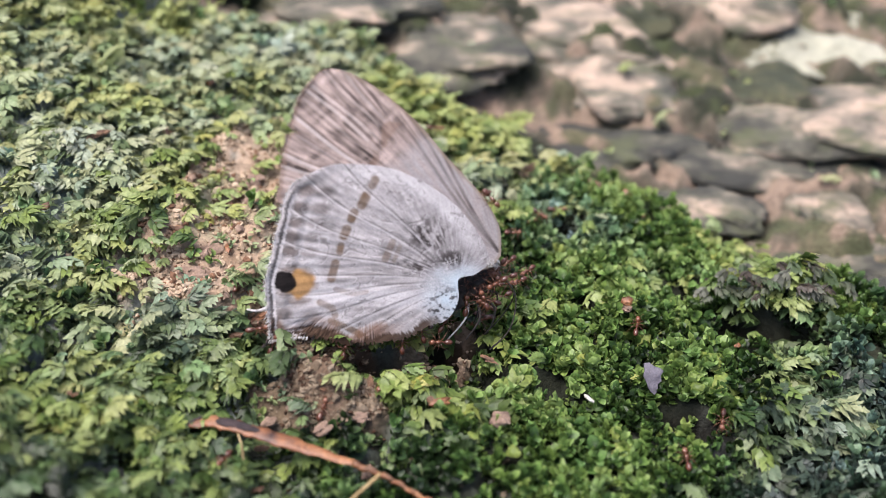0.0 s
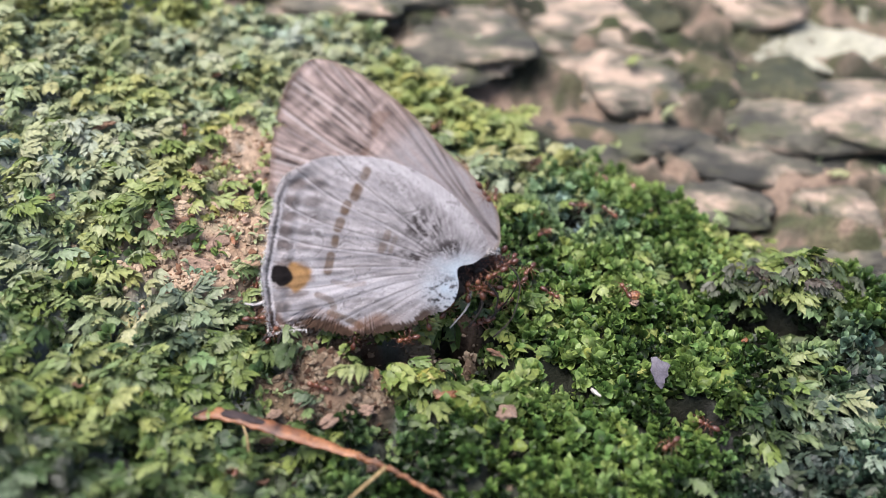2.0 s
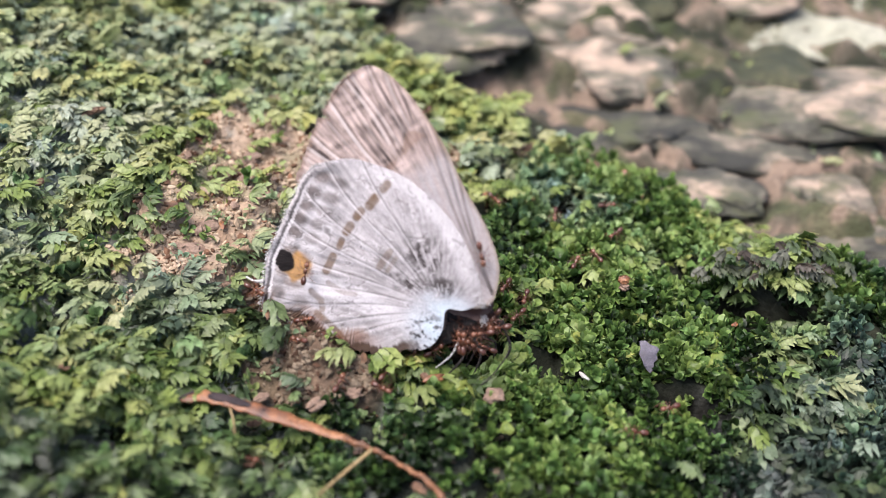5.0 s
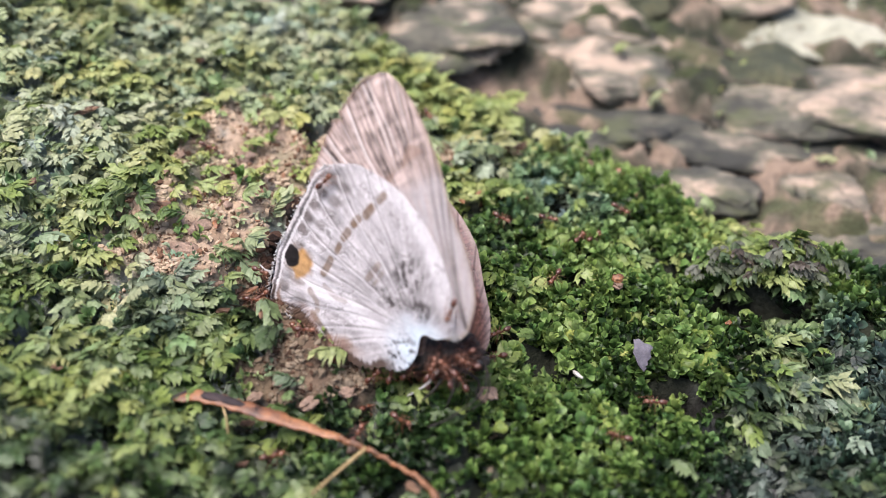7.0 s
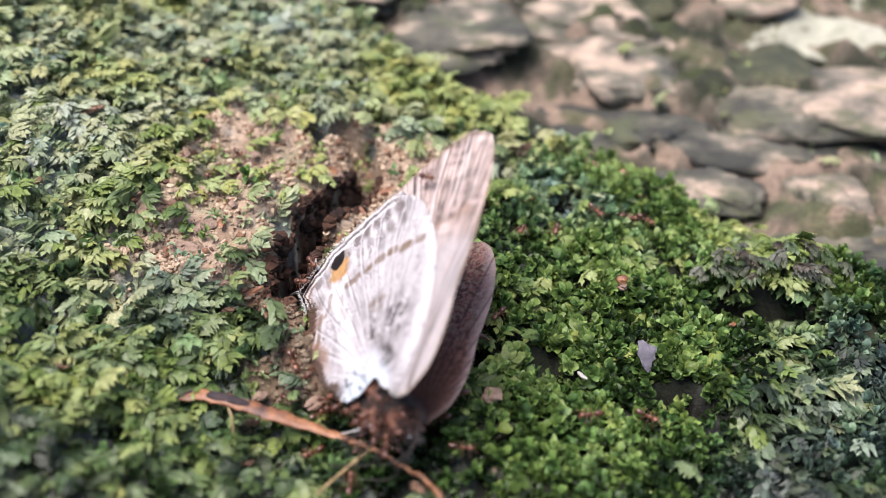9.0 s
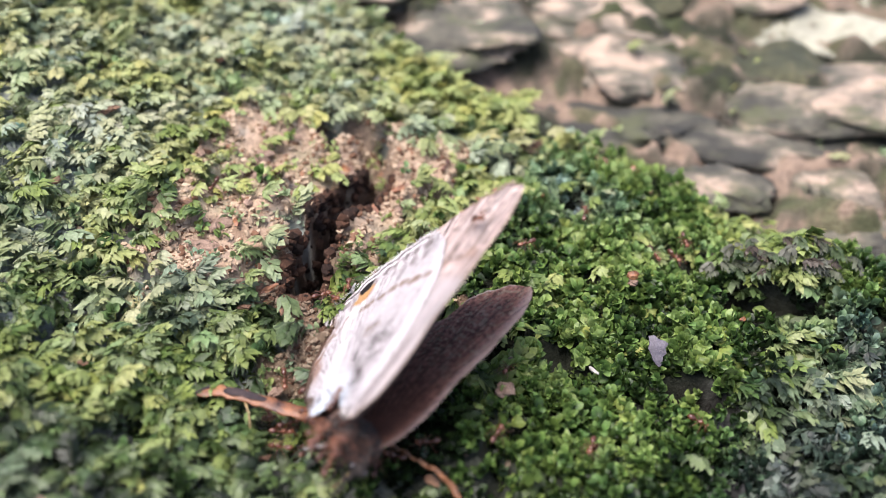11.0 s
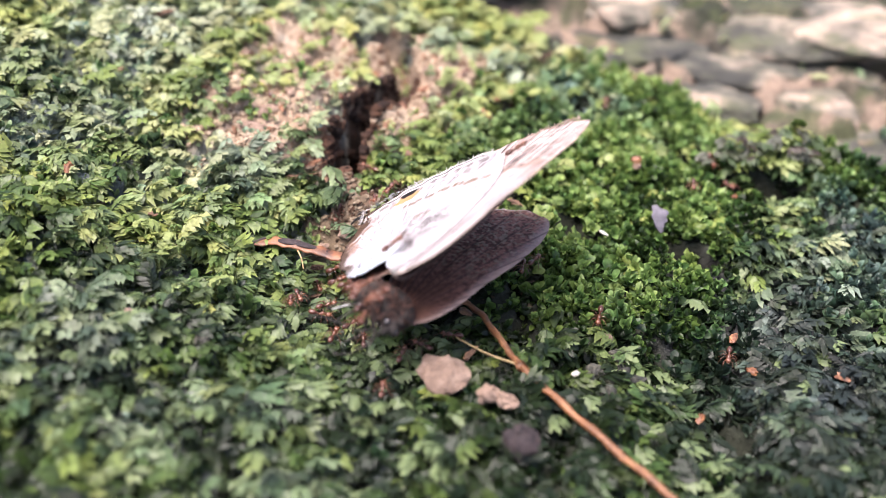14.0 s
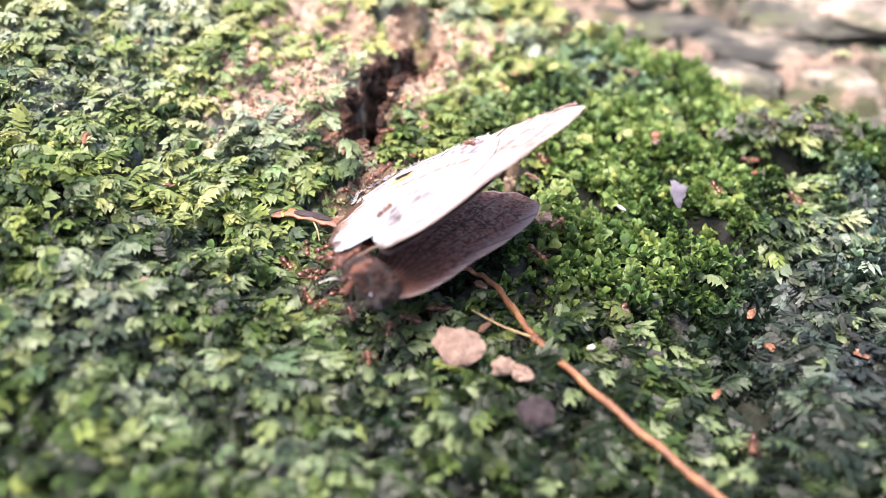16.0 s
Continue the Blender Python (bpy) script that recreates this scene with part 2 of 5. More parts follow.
BLACK = stone("compound_eye", (0.01, 0.008, 0.008), (0.02, 0.015, 0.015), (0.03, 0.025, 0.02), 0.5, 0.25, 0.01)


# ---- mesh helpers (millimetres in, metres out) ----
def mesh_of(name, verts, faces, mat, pigment=None, smooth=False):
    """A mesh from an array of places and an array of equal-sized faces, or a list of such arrays."""
    verts = np.asarray(verts, float).reshape(-1, 3) * MM
    groups = [np.asarray(f, int) for f in (faces if isinstance(faces, list) else [faces]) if len(f)]
    loops = np.concatenate([g.ravel() for g in groups])
    sizes = np.concatenate([np.full(len(g), g.shape[1]) for g in groups])
    me = bpy.data.meshes.new(name)
    me.vertices.add(len(verts))
    me.vertices.foreach_set("co", verts.ravel())
    me.loops.add(len(loops))
    me.loops.foreach_set("vertex_index", loops)
    me.polygons.add(len(sizes))
    me.polygons.foreach_set("loop_start", np.concatenate([[0], np.cumsum(sizes)[:-1]]))
    me.polygons.foreach_set("loop_total", sizes)
    me.polygons.foreach_set("use_smooth", np.full(len(sizes), smooth))
    if pigment is not None:
        at = me.attributes.new("pigment", "FLOAT_COLOR", "POINT")
        at.data.foreach_set("color", np.c_[np.asarray(pigment, float).reshape(-1, 3), np.ones(len(verts))].ravel())
    me.materials.append(mat)
    me.update(calc_edges=True)
    return me


def part(name, me, parent=None, label=""):
    ob = new(name, me)
    if parent:
        ob.parent = parent
    return tagged(ob, label)


_ICO = {}


def ico(level):
    if level not in _ICO:
        bm = bmesh.new()
        bmesh.ops.create_icosphere(bm, subdivisions=level, radius=1)
        _ICO[level] = np.array([v.co[:] for v in bm.verts]), np.array([[v.index for v in f.verts] for f in bm.faces])
        bm.free()
    return _ICO[level]


def egg(cx, cy, cz, rx, ry, rz, level=2, rough=0.0, seed=0):
    v, f = ico(level)
    r = 1 + rough * (grain(v[:, 0] * 2 + v[:, 2], v[:, 1] * 2 - v[:, 2] * 1.3, 0.7, seed) - 0.5) * 2
    return v * r[:, None] * (rx, ry, rz) + (cx, cy, cz), f


def tube(points, radii, sides=6, flat=1.0):
    """A tapered tube along a line of places; flat squeezes it in height."""
    p = np.asarray(points, float)
    radii = np.broadcast_to(np.asarray(radii, float), len(p))
    d = np.gradient(p, axis=0)
    d /= np.linalg.norm(d, axis=1)[:, None]
    up = np.where(np.abs(d[:, 2:]) > 0.9, (1.0, 0, 0), (0, 0, 1.0))
    s = np.cross(d, up)
    s /= np.linalg.norm(s, axis=1)[:, None]
    u = np.cross(s, d)
    a = np.arange(sides) / sides * 2 * np.pi
    ring = s[:, None] * np.cos(a)[None, :, None] + u[:, None] * np.sin(a)[None, :, None] * flat
    v = (p[:, None] + ring * radii[:, None, None]).reshape(-1, 3)
    n = len(p)
    i, k = np.meshgrid(np.arange(n - 1), np.arange(sides), indexing="ij")
    i, k = i.ravel(), k.ravel()
    q = np.stack([i * sides + k, i * sides + (k + 1) % sides, (i + 1) * sides + (k + 1) % sides, (i + 1) * sides + k], 1)
    ends = np.array([np.arange(sides)[::-1], (n - 1) * sides + np.arange(sides)])
    return v, [q, ends]


def curve(points, n):
    """A smooth line through places."""
    p = np.asarray(points, float)
    t = np.linspace(0, len(p) - 1, n)
    i = np.clip(t.astype(int), 0, len(p) - 2)
    f = (t - i)[:, None]
    g = lambda k: p[np.clip(k, 0, len(p) - 1)]
    a, b, c, d = g(i - 1), g(i), g(i + 1), g(i + 2)
    return 0.5 * (2 * b + (c - a) * f + (2 * a - 5 * b + 4 * c - d) * f ** 2 + (3 * b - a - 3 * c + d) * f ** 3)


# ---- the ground: one sheet to the horizon ----
def spaced(a, b, fine, reach):
    out, far, s = [], 0.0, fine
    while far < reach:
        s *= 1.1
        far += s
        out.append(far)
    out = np.array(out)
    return np.concatenate([a - out[::-1], np.arange(a, b, fine), b + out])


def ground():
    xs, ys = spaced(-46, 56, 0.42, 4000), spaced(12, 112, 0.42, 4000)
    x, y = [g.ravel() for g in np.meshgrid(xs, ys)]
    z = earth_z(x, y)
    past = step(0, 6, y - ridge(x))
    west = step(5, -12, x + 6 * (grain(x, y, 5, 33) - 0.5))[:, None]
    z = z + past * (3.4 * (grain(0.55 * x, y + 0.3 * x, 4.5, 21) - 0.5) + 2.0 * (grain(0.7 * x, y + 0.25 * x, 1.9, 22) - 0.5) + 0.9 * (grain(x, y, 0.9, 23) - 0.5))
    n = len(xs)
    i, j = [g.ravel() for g in np.meshgrid(np.arange(n - 1), np.arange(len(ys) - 1))]
    q = np.stack([j * n + i, j * n + i + 1, (j + 1) * n + i + 1, (j + 1) * n + i], 1)
    bare = soil(x, y)[:, None]
    g1, g2 = grain(x, y, 3.0, 31)[:, None], grain(x, y, 0.7, 32)[:, None]
    film = np.array((0.01, 0.013, 0.007)) * (1 - g1) + np.array((0.04, 0.045, 0.03)) * g1
    film = film * (1 - west) + (np.array((0.07, 0.08, 0.065)) * (1 - g1) + np.array((0.26, 0.29, 0.26)) * g1) * west
    lilac = (step(1.2, 0.5, blob(x, y, 23, 42, 10, 9) + 0.5 * (grain(x, y, 3, 39) - 0.5)))[:, None]
    film = film * (1 - lilac) + (np.array((0.025, 0.026, 0.026)) * (1 - g2) + np.array((0.09, 0.092, 0.095)) * g2) * lilac
    misty = (step(0.2, 0.6, greyness(x, y)) * step(0.0, 0.4, west[:, 0]) * step(42, 54, y))[:, None]
    film = film * (1 - misty) + (np.array((0.12, 0.155, 0.14)) * (1 - g2) + np.array((0.27, 0.32, 0.29)) * g2) * misty
    g3 = step(0.3, 0.7, 0.6 * grain(x, y, 1.3, 34) + 0.4 * grain(x, y, 3.5, 35))[:, None]
    earth = np.array((0.19, 0.12, 0.075)) * (1 - g2) + np.array((0.38, 0.275, 0.19)) * g2
    green = (0.6 * step(0.45, 0.68, grain(x, y, 3.2, 38)))[:, None]
    earth = earth * (1 - green) + np.array((0.2, 0.2, 0.12)) * green
    earth = earth * (1 - 0.5 * g3) + np.array((0.42, 0.32, 0.24)) * 0.5 * g3
    # dark brown litter, with the shade under the wing's hem mixed into its colour
    humus_shade = np.maximum(0.8 * step(54.5, 52, y), 0.75 * step(1.3, 0.5, blob(x, y, -10.8, 56.0, 3.4, 4.5)))[:, None]
    earth = earth * (1 - humus_shade) + (np.array((0.03, 0.02, 0.013)) * (1 - g2) + np.array((0.15, 0.095, 0.06)) * g2) * humus_shade
    crag = 0.5 * grain(0.55 * x, y + 0.3 * x, 4.0, 43) + 0.3 * grain(0.7 * x, y + 0.25 * x, 1.6, 44) + 0.2 * grain(x, y, 0.7, 45)
    low, high = step(0.36, 0.5, crag)[:, None], step(0.5, 0.64, crag)[:, None]
    rock = np.array((0.026, 0.028, 0.017)) * (1 - low) + np.array((0.1, 0.085, 0.062)) * low
    rock = rock * (1 - high) + np.array((0.215, 0.158, 0.118)) * high
    lichen = 0.75 * step(0.52, 0.68, 0.6 * grain(x, y, 3.4, 46) + 0.4 * grain(x, y, 1.1, 47))[:, None]
    rock = rock * (1 - lichen) + np.array((0.05, 0.062, 0.026)) * lichen
    # slit walls painted near black for the shade inside
    sunk_shade = step(1.2, 0.8, hole(x, y))[:, None]
    c = film * (1 - bare) + earth * bare
    c = c * (1 - past[:, None]) + rock * past[:, None]
    rust = (0.6 * step(2.2, 1.1, hole(x, y)) * step(0.35, 0.6, grain(x, y, 1.4, 36)))[:, None]
    c = c * (1 - 0.7 * rust) + np.array((0.13, 0.06, 0.032)) * 0.7 * rust
    # shade painted into the hollows, half as strong in the groove
    hollow_shade = np.maximum(step(1.2, 0.7, hollow(x, y)), 0.5 * step(1.3, 0.6, arc(x, y)))[:, None]
    # gaps between the cushions get near-black pigment as their shade
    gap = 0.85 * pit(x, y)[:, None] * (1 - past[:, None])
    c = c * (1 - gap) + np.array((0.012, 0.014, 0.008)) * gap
    outside = step(0, 14, np.maximum(np.abs(x - 5) - 50, np.abs(y - 62) - 49))[:, None]
    g4 = (0.6 * grain(x, y, 14, 41) + 0.4 * grain(x, y, 5, 42))[:, None]
    c = c * (1 - outside) + (np.array((0.04, 0.05, 0.022)) * (1 - g4) + np.array((0.2, 0.19, 0.12)) * g4) * outside
    sunk_shade = np.maximum(sunk_shade, hollow_shade)
    c = c * (1 - sunk_shade) + np.array((0.012, 0.008, 0.006)) * sunk_shade
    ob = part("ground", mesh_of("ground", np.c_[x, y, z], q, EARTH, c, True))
    return tagged(ob, "dark rock with a bare sandy patch, a slit and hollows with painted shade", "ground", kind="structure")


ground()


# ---- rocks past the ridge ----
def rock(cx, cy, rx, ry, rz, turn, mat, label, seed, sink=0.85):
    v, f = ico(4)
    p = np.sign(v) * np.abs(v) ** 0.85
    p[:, 2] = np.sign(v[:, 2]) * np.abs(v[:, 2]) ** 0.8
    w = 0.0
    for k, s in enumerate((0.8, 0.36, 0.17, 0.08)):
        w = w + (0.6, 0.42, 0.22, 0.1)[k] * (grain(v[:, 0] * 1.4 + 0.7 * v[:, 2], v[:, 1] - 0.9 * v[:, 2], s, seed + k) - 0.5)
    rz = 0.46 * rz
    p = p * (0.9 + w)[:, None] * (rx * 1.12, ry * 1.3, rz)
    p[:, 2] += 0.05 * rz * np.sin(p[:, 2] / rz * 9 + 3 * w)
    c, s = np.cos(radians(turn)), np.sin(radians(turn))
    p = np.c_[p[:, 0] * c - p[:, 1] * s, p[:, 0] * s + p[:, 1] * c, p[:, 2]]
    ob = part("rock", mesh_of("rock", p, f, mat, smooth=True))
    ob.matrix_basis = pose(cx * MM, cy * MM, (float(earth_z(cx, cy)) + rz * (1 - 2 * sink) * 0.5) * MM, 4 * math.sin(seed), 3 * math.cos(seed), 0)
    return tagged(ob, label, "rock", "rocks past the moss ridge")


for k, row in enumerate((
    (1.5, 97.0, 7.0, 5.0, 3.8, -14, GREY_ROCK, "dark grey weathered rock behind the moss ridge"),
    (13.5, 107.0, 14.0, 7.0, 5.0, -8, TAN_ROCK, "tan sandstone ledge behind the moss ridge"),
    (20.0, 96.0, 9.0, 6.5, 4.5, -10, TAN_ROCK, "tan weathered sandstone rock beside a dark one"),
    (31.8, 95.2, 6.6, 5.0, 5.2, 5, MOSSY_ROCK, "rock overgrown with dark green moss"),
    (38.5, 90.5, 10.0, 5.0, 3.0, -8, TAN_ROCK, "flat tan sandstone slab beside mossy rock"),
    (16.5, 85.5, 8.5, 2.6, 2.6, -6, DARK_ROCK, "low dark rock ledge behind the moss"),
    (32.5, 84.5, 10.5, 2.7, 2.8, -6, DARK_ROCK, "grey-green rock ledge below a tan slab"),
    (25.5, 78.0, 4.4, 2.6, 2.2, -10, PINK_ROCK, "pinkish brown stone behind the moss ridge"),
    (36.0, 78.0, 3.6, 2.4, 2.2, -15, DARK_ROCK, "small dark rock beside a pinkish stone"),
    (34.5, 72.5, 7.5, 2.8, 2.0, -8, GREY_ROCK, "pale grey flat stone beside the moss"),
    (38.5, 67.0, 3.6, 2.0, 1.5, -10, PINK_ROCK, "small tan stone beside the moss"),
    (46.0, 108.0, 14.0, 9.0, 5.0, -12, PALE_ROCK, "broad pale greenish rock far behind the moss"),
    (22.5, 107.0, 4.0, 3.0, 5.8, -20, MOSSY_ROCK, "narrow dark mossy rock between tan ledges"),
    (-10.0, 101.0, 9.0, 5.0, 4.0, 4, PINK_ROCK, "brownish rock behind the mossy slope"),
    (-28.0, 104.0, 12.0, 6.0, 4.5, 8, GREY_ROCK, "grey rock behind the mossy slope"),
    (29.0, 116.0, 15.0, 7.0, 6.0, -6, TAN_ROCK, "tan rock far behind the tan ledge"))):
    rock(*row, 40 + 5 * k)


# ---- moss ----
def leaf_lobe(length, width, droop, crease):
    """A broad round-tipped leaf along x, cupped, that bends towards its tip."""
    t = np.array([0.0, 0.28, 0.66, 0.92, 1.0, 0.92, 0.66, 0.28, 0.5])
    w = np.array([0.0, 0.85, 0.95, 0.42, 0.0, -0.42, -0.95, -0.85, 0.0])
    v = np.c_[t * length, w * width, -droop * length * t ** 2 + crease * w ** 2]
    k = np.arange(8)
    return v, np.c_[np.full(8, 8), k, (k + 1) % 8]


def tooth(length, width, droop, crease):
    """A pointed leaf along x."""
    t = np.array([0.0, 0.42, 1.0, 0.42, 0.5])
    w = np.array([0.0, 1.0, 0.0, -1.0, 0.0])
    v = np.c_[t * length, w * width, -droop * length * t ** 2 + crease * np.abs(w)]
    return v, np.array([(0, 4, 1), (1, 4, 2), (2, 4, 3), (3, 4, 0)])


# leaf tone from base to tip; the dark base paints in shade
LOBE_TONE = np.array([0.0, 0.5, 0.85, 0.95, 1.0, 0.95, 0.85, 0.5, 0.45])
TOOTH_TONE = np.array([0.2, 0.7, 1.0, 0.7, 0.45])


def turned(v, rx=0.0, ry=0.0, rz=0.0):
    return v @ np.array(Euler((rx, ry, rz)).to_matrix()).T


def frond(rng, pairs=8):
    """A flat fern-like moss shoot, 1 long, along x: pointed leaves that overlap in two rows, like a comb."""
    vs, fs, tip, base, n = [], [], [], [], 0
    bend = rng.uniform(-0.25, 0.25)
    for k in range(pairs + 1):
        t = (k + 0.3) / pairs
        size = 0.42 * (0.6 + 0.55 * math.sin(math.pi * min(1, 0.8 * t + 0.22)))
        for side in (1, -1) if k < pairs else (0,):
            v, f = tooth(size * rng.uniform(0.7, 1.2), (0.125 - 0.0045 * pairs) * rng.uniform(0.7, 1.3), rng.uniform(0.1, 0.6), rng.uniform(-0.02, 0.03))
            v = turned(v, rx=-side * rng.uniform(0.0, 0.3), ry=rng.uniform(-0.15, 0.15), rz=side * rng.uniform(0.4, 0.85))
            vs.append(v + (t * 0.74, side * 0.015 + bend * t * t, 0.18 * math.sin(t * 2.6) + 0.008 * k))
            fs.append(f + n)
            base.append(n)
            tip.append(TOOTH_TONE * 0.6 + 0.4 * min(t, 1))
            n += len(v)
    stalk = np.array(list(zip(base[:-2], base[1:-1], base[2:])))
    return np.concatenate(vs), np.concatenate(fs + [stalk]), np.concatenate(tip)


def rosette(rng, leaves=8):
    """A short crooked shoot of cupped leaves set at odd angles, about 1 across."""
    vs, fs, tip, base, n = [], [], [], [], 0
    bend = rng.uniform(-0.3, 0.3, 2)
    for k in range(leaves):
        low = k / leaves
        size = 0.5 * rng.uniform(0.55, 1.2) * (1.05 - 0.35 * low)
        v, f = leaf_lobe(size, size * rng.uniform(0.3, 0.46), rng.uniform(-0.7, 0.7), size * rng.uniform(0.05, 0.42))
        v = turned(v, rx=rng.uniform(-0.7, 0.7), ry=-0.25 - 0.95 * low * rng.uniform(0.4, 1.3))
        v = turned(v, rz=k * 2.4 + rng.uniform(-0.7, 0.7))
        vs.append(v + (bend[0] * low + rng.uniform(-0.08, 0.08), bend[1] * low + rng.uniform(-0.08, 0.08), 0.5 * low - 0.1))
        fs.append(f + n)
        base.append(n)
        # lower leaves get a darker tone, as if shaded by the upper ones
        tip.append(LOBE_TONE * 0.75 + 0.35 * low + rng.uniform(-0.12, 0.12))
        n += len(v)
    stalk = np.array(list(zip(base[:-2], base[1:-1], base[2:])))
    return np.concatenate(vs), np.concatenate(fs + [stalk]), np.concatenate(tip)


GREENS = np.array([(0.01, 0.02, 0.005), (0.062, 0.105, 0.022), (0.206, 0.268, 0.062), (0.322, 0.357, 0.11)])
GREYS = np.array([(0.025, 0.031, 0.028), (0.086, 0.105, 0.099), (0.212, 0.25, 0.238), (0.382, 0.42, 0.4)])


def pigment_of(level, grey):
    """Moss colour for a brightness 0..3 and a greyness 0..1."""
    level = np.clip(level, 0, 2.999)
    i = level.astype(int)
    f = (level - i)[..., None]
    pick = lambda t: t[i] * (1 - f) + t[i + 1] * f
    g = grey[..., None]
    return pick(GREENS) * (1 - g) + pick(GREYS) * g


def carpet(name, count, templates, low, high, keep, aim, label, seed, lift=0.0, rise=0.9, fresh=(1, 1, 1), deep=(1.3, 1.75), base=0.0, veil=1.0):
    """Moss shoots strewn over the ground, in one mesh."""
    rng = np.random.RandomState(seed)
    x, y = rng.uniform(-46, 56, count * 3), rng.uniform(13, 110, count * 3)
    ok = rng.rand(count * 3) < keep(x, y)
    x, y = x[ok][:count], y[ok][:count]
    z = earth_z(x, y) + lift + rise * rng.rand(count * 3)[: len(x)] ** 1.5
    n = len(x)
    kind = rng.randint(0, len(templates), n)
    yaw, pitch, roll = aim(rng, n)
    size = rng.uniform(low, high, n)
    # level carries painted light: paler westwards and up the slope, darker low down
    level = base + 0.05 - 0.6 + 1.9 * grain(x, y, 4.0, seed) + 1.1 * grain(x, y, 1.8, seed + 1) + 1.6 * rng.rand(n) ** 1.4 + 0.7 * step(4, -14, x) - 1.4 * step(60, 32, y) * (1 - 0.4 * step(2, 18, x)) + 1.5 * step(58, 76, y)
    # shade painted into the pits; the raised patch offsets the wing's shadow
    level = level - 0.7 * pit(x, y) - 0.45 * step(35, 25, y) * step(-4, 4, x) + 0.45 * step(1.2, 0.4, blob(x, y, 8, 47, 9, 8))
    # further painted light and dark by region; the last patch offsets the wing's shadow
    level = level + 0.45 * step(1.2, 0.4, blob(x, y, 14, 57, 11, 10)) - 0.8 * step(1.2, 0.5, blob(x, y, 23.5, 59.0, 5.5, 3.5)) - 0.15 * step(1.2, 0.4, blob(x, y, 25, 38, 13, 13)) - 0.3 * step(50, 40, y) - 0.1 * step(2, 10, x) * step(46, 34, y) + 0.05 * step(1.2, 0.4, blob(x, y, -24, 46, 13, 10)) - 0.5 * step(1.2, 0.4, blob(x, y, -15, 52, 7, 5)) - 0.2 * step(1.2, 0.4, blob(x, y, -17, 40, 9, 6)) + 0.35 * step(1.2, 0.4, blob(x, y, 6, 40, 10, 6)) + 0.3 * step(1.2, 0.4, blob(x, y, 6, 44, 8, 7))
    grey = np.clip(veil * greyness(x, y), 0, 1) * rng.uniform(0.6, 1.15, n)
    hue = rng.normal(0, 0.06, n)[:, None] * (1.0, 0.0, -0.9) + 1
    vs, fs, cs, first = [], [], [], 0
    for k, (tv, tf, tip) in enumerate(templates):
        at = np.where(kind == k)[0]
        cy, sy, cp, sp, cr, sr = np.cos(yaw[at]), np.sin(yaw[at]), np.cos(pitch[at]), np.sin(pitch[at]), np.cos(roll[at]), np.sin(roll[at])
        r = np.empty((len(at), 3, 3))
        r[:, 0] = np.stack([cy * cp, cy * sp * sr - sy * cr, cy * sp * cr + sy * sr], 1)
        r[:, 1] = np.stack([sy * cp, sy * sp * sr + cy * cr, sy * sp * cr - cy * sr], 1)
        r[:, 2] = np.stack([-sp, cp * sr, cp * cr], 1)
        v = np.einsum("nij,vj->nvi", r, tv) * size[at][:, None, None] + np.stack([x, y, z], 1)[at][:, None]
        vs.append(v.reshape(-1, 3))
        fs.append((tf[None] + (np.arange(len(at)) * len(tv))[:, None, None]).reshape(-1, 3) + first)
        # deep: how strongly shade is painted towards the leaf bases, against pale tips
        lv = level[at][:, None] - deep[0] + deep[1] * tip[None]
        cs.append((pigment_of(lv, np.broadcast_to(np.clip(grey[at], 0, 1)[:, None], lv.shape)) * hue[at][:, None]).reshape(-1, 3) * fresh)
        first += len(at) * len(tv)
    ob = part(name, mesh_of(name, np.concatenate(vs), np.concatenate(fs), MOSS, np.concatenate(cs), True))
    return tagged(ob, label, "moss", kind="stuff")


def not_bare(x, y):
    return (1 - 0.95 * soil(x, y)) * step(1.5, 2.0, hole(x, y)) * (1 - 0.92 * pit(x, y)) * step(0.55, 1.0, hollow(x, y)) * step(0.8, 1.4, arc(x, y))


def thinned(x, y):
    """Thinner growth over the greyish film low on the rock."""
    return 1 - 0.5 * step(1.2, 0.5, blob(x, y, 23, 42, 10, 9)) * step(0.35, 0.6, grain(x, y, 2.2, 66))


def roundish(x, y):
    """Where the rounded-leaf moss takes over from the pinnate moss."""
    return step(0.35, 0.65, 0.5 + (x - 3) / 26 + 0.5 * (grain(x, y, 6, 61) - 0.5) - 0.5 * step(70, 80, y) - 0.7 * step(44, 30, y) + 0.6 * step(1.2, 0.4, blob(x, y, -13, 43, 17, 8)) - 0.9 * step(16, 24, x + 4 * (grain(x, y, 4, 65) - 0.5)))


def past_thin(x, y):
    return 1 - 0.997 * step(-1, 4, y - ridge(x) + 4 * (grain(x, y, 5, 62) - 0.5))


def lean_front(rng, n):
    return rng.normal(-1.4, 0.95, n), rng.normal(-0.12, 0.3, n), rng.normal(0, 0.35, n)


def patchy(x, y):
    return 0.22 + 0.78 * step(0.3, 0.62, 0.6 * grain(x, y, 5.5, 63) + 0.4 * grain(x, y, 2.0, 64))


def lean_up(rng, n):
    return rng.uniform(0, 6.28, n), rng.normal(0.0, 0.3, n), rng.normal(-0.35, 0.3, n) * -1


rng0 = np.random.RandomState(3)
FRONDS = [frond(rng0, p) for p in (5, 6, 8, 7, 6, 9)]
ROSETTES = [rosette(rng0, p) for p in (6, 7, 8, 9, 7, 8)]
SPRIGS = [rosette(rng0, 4) for _ in range(5)]
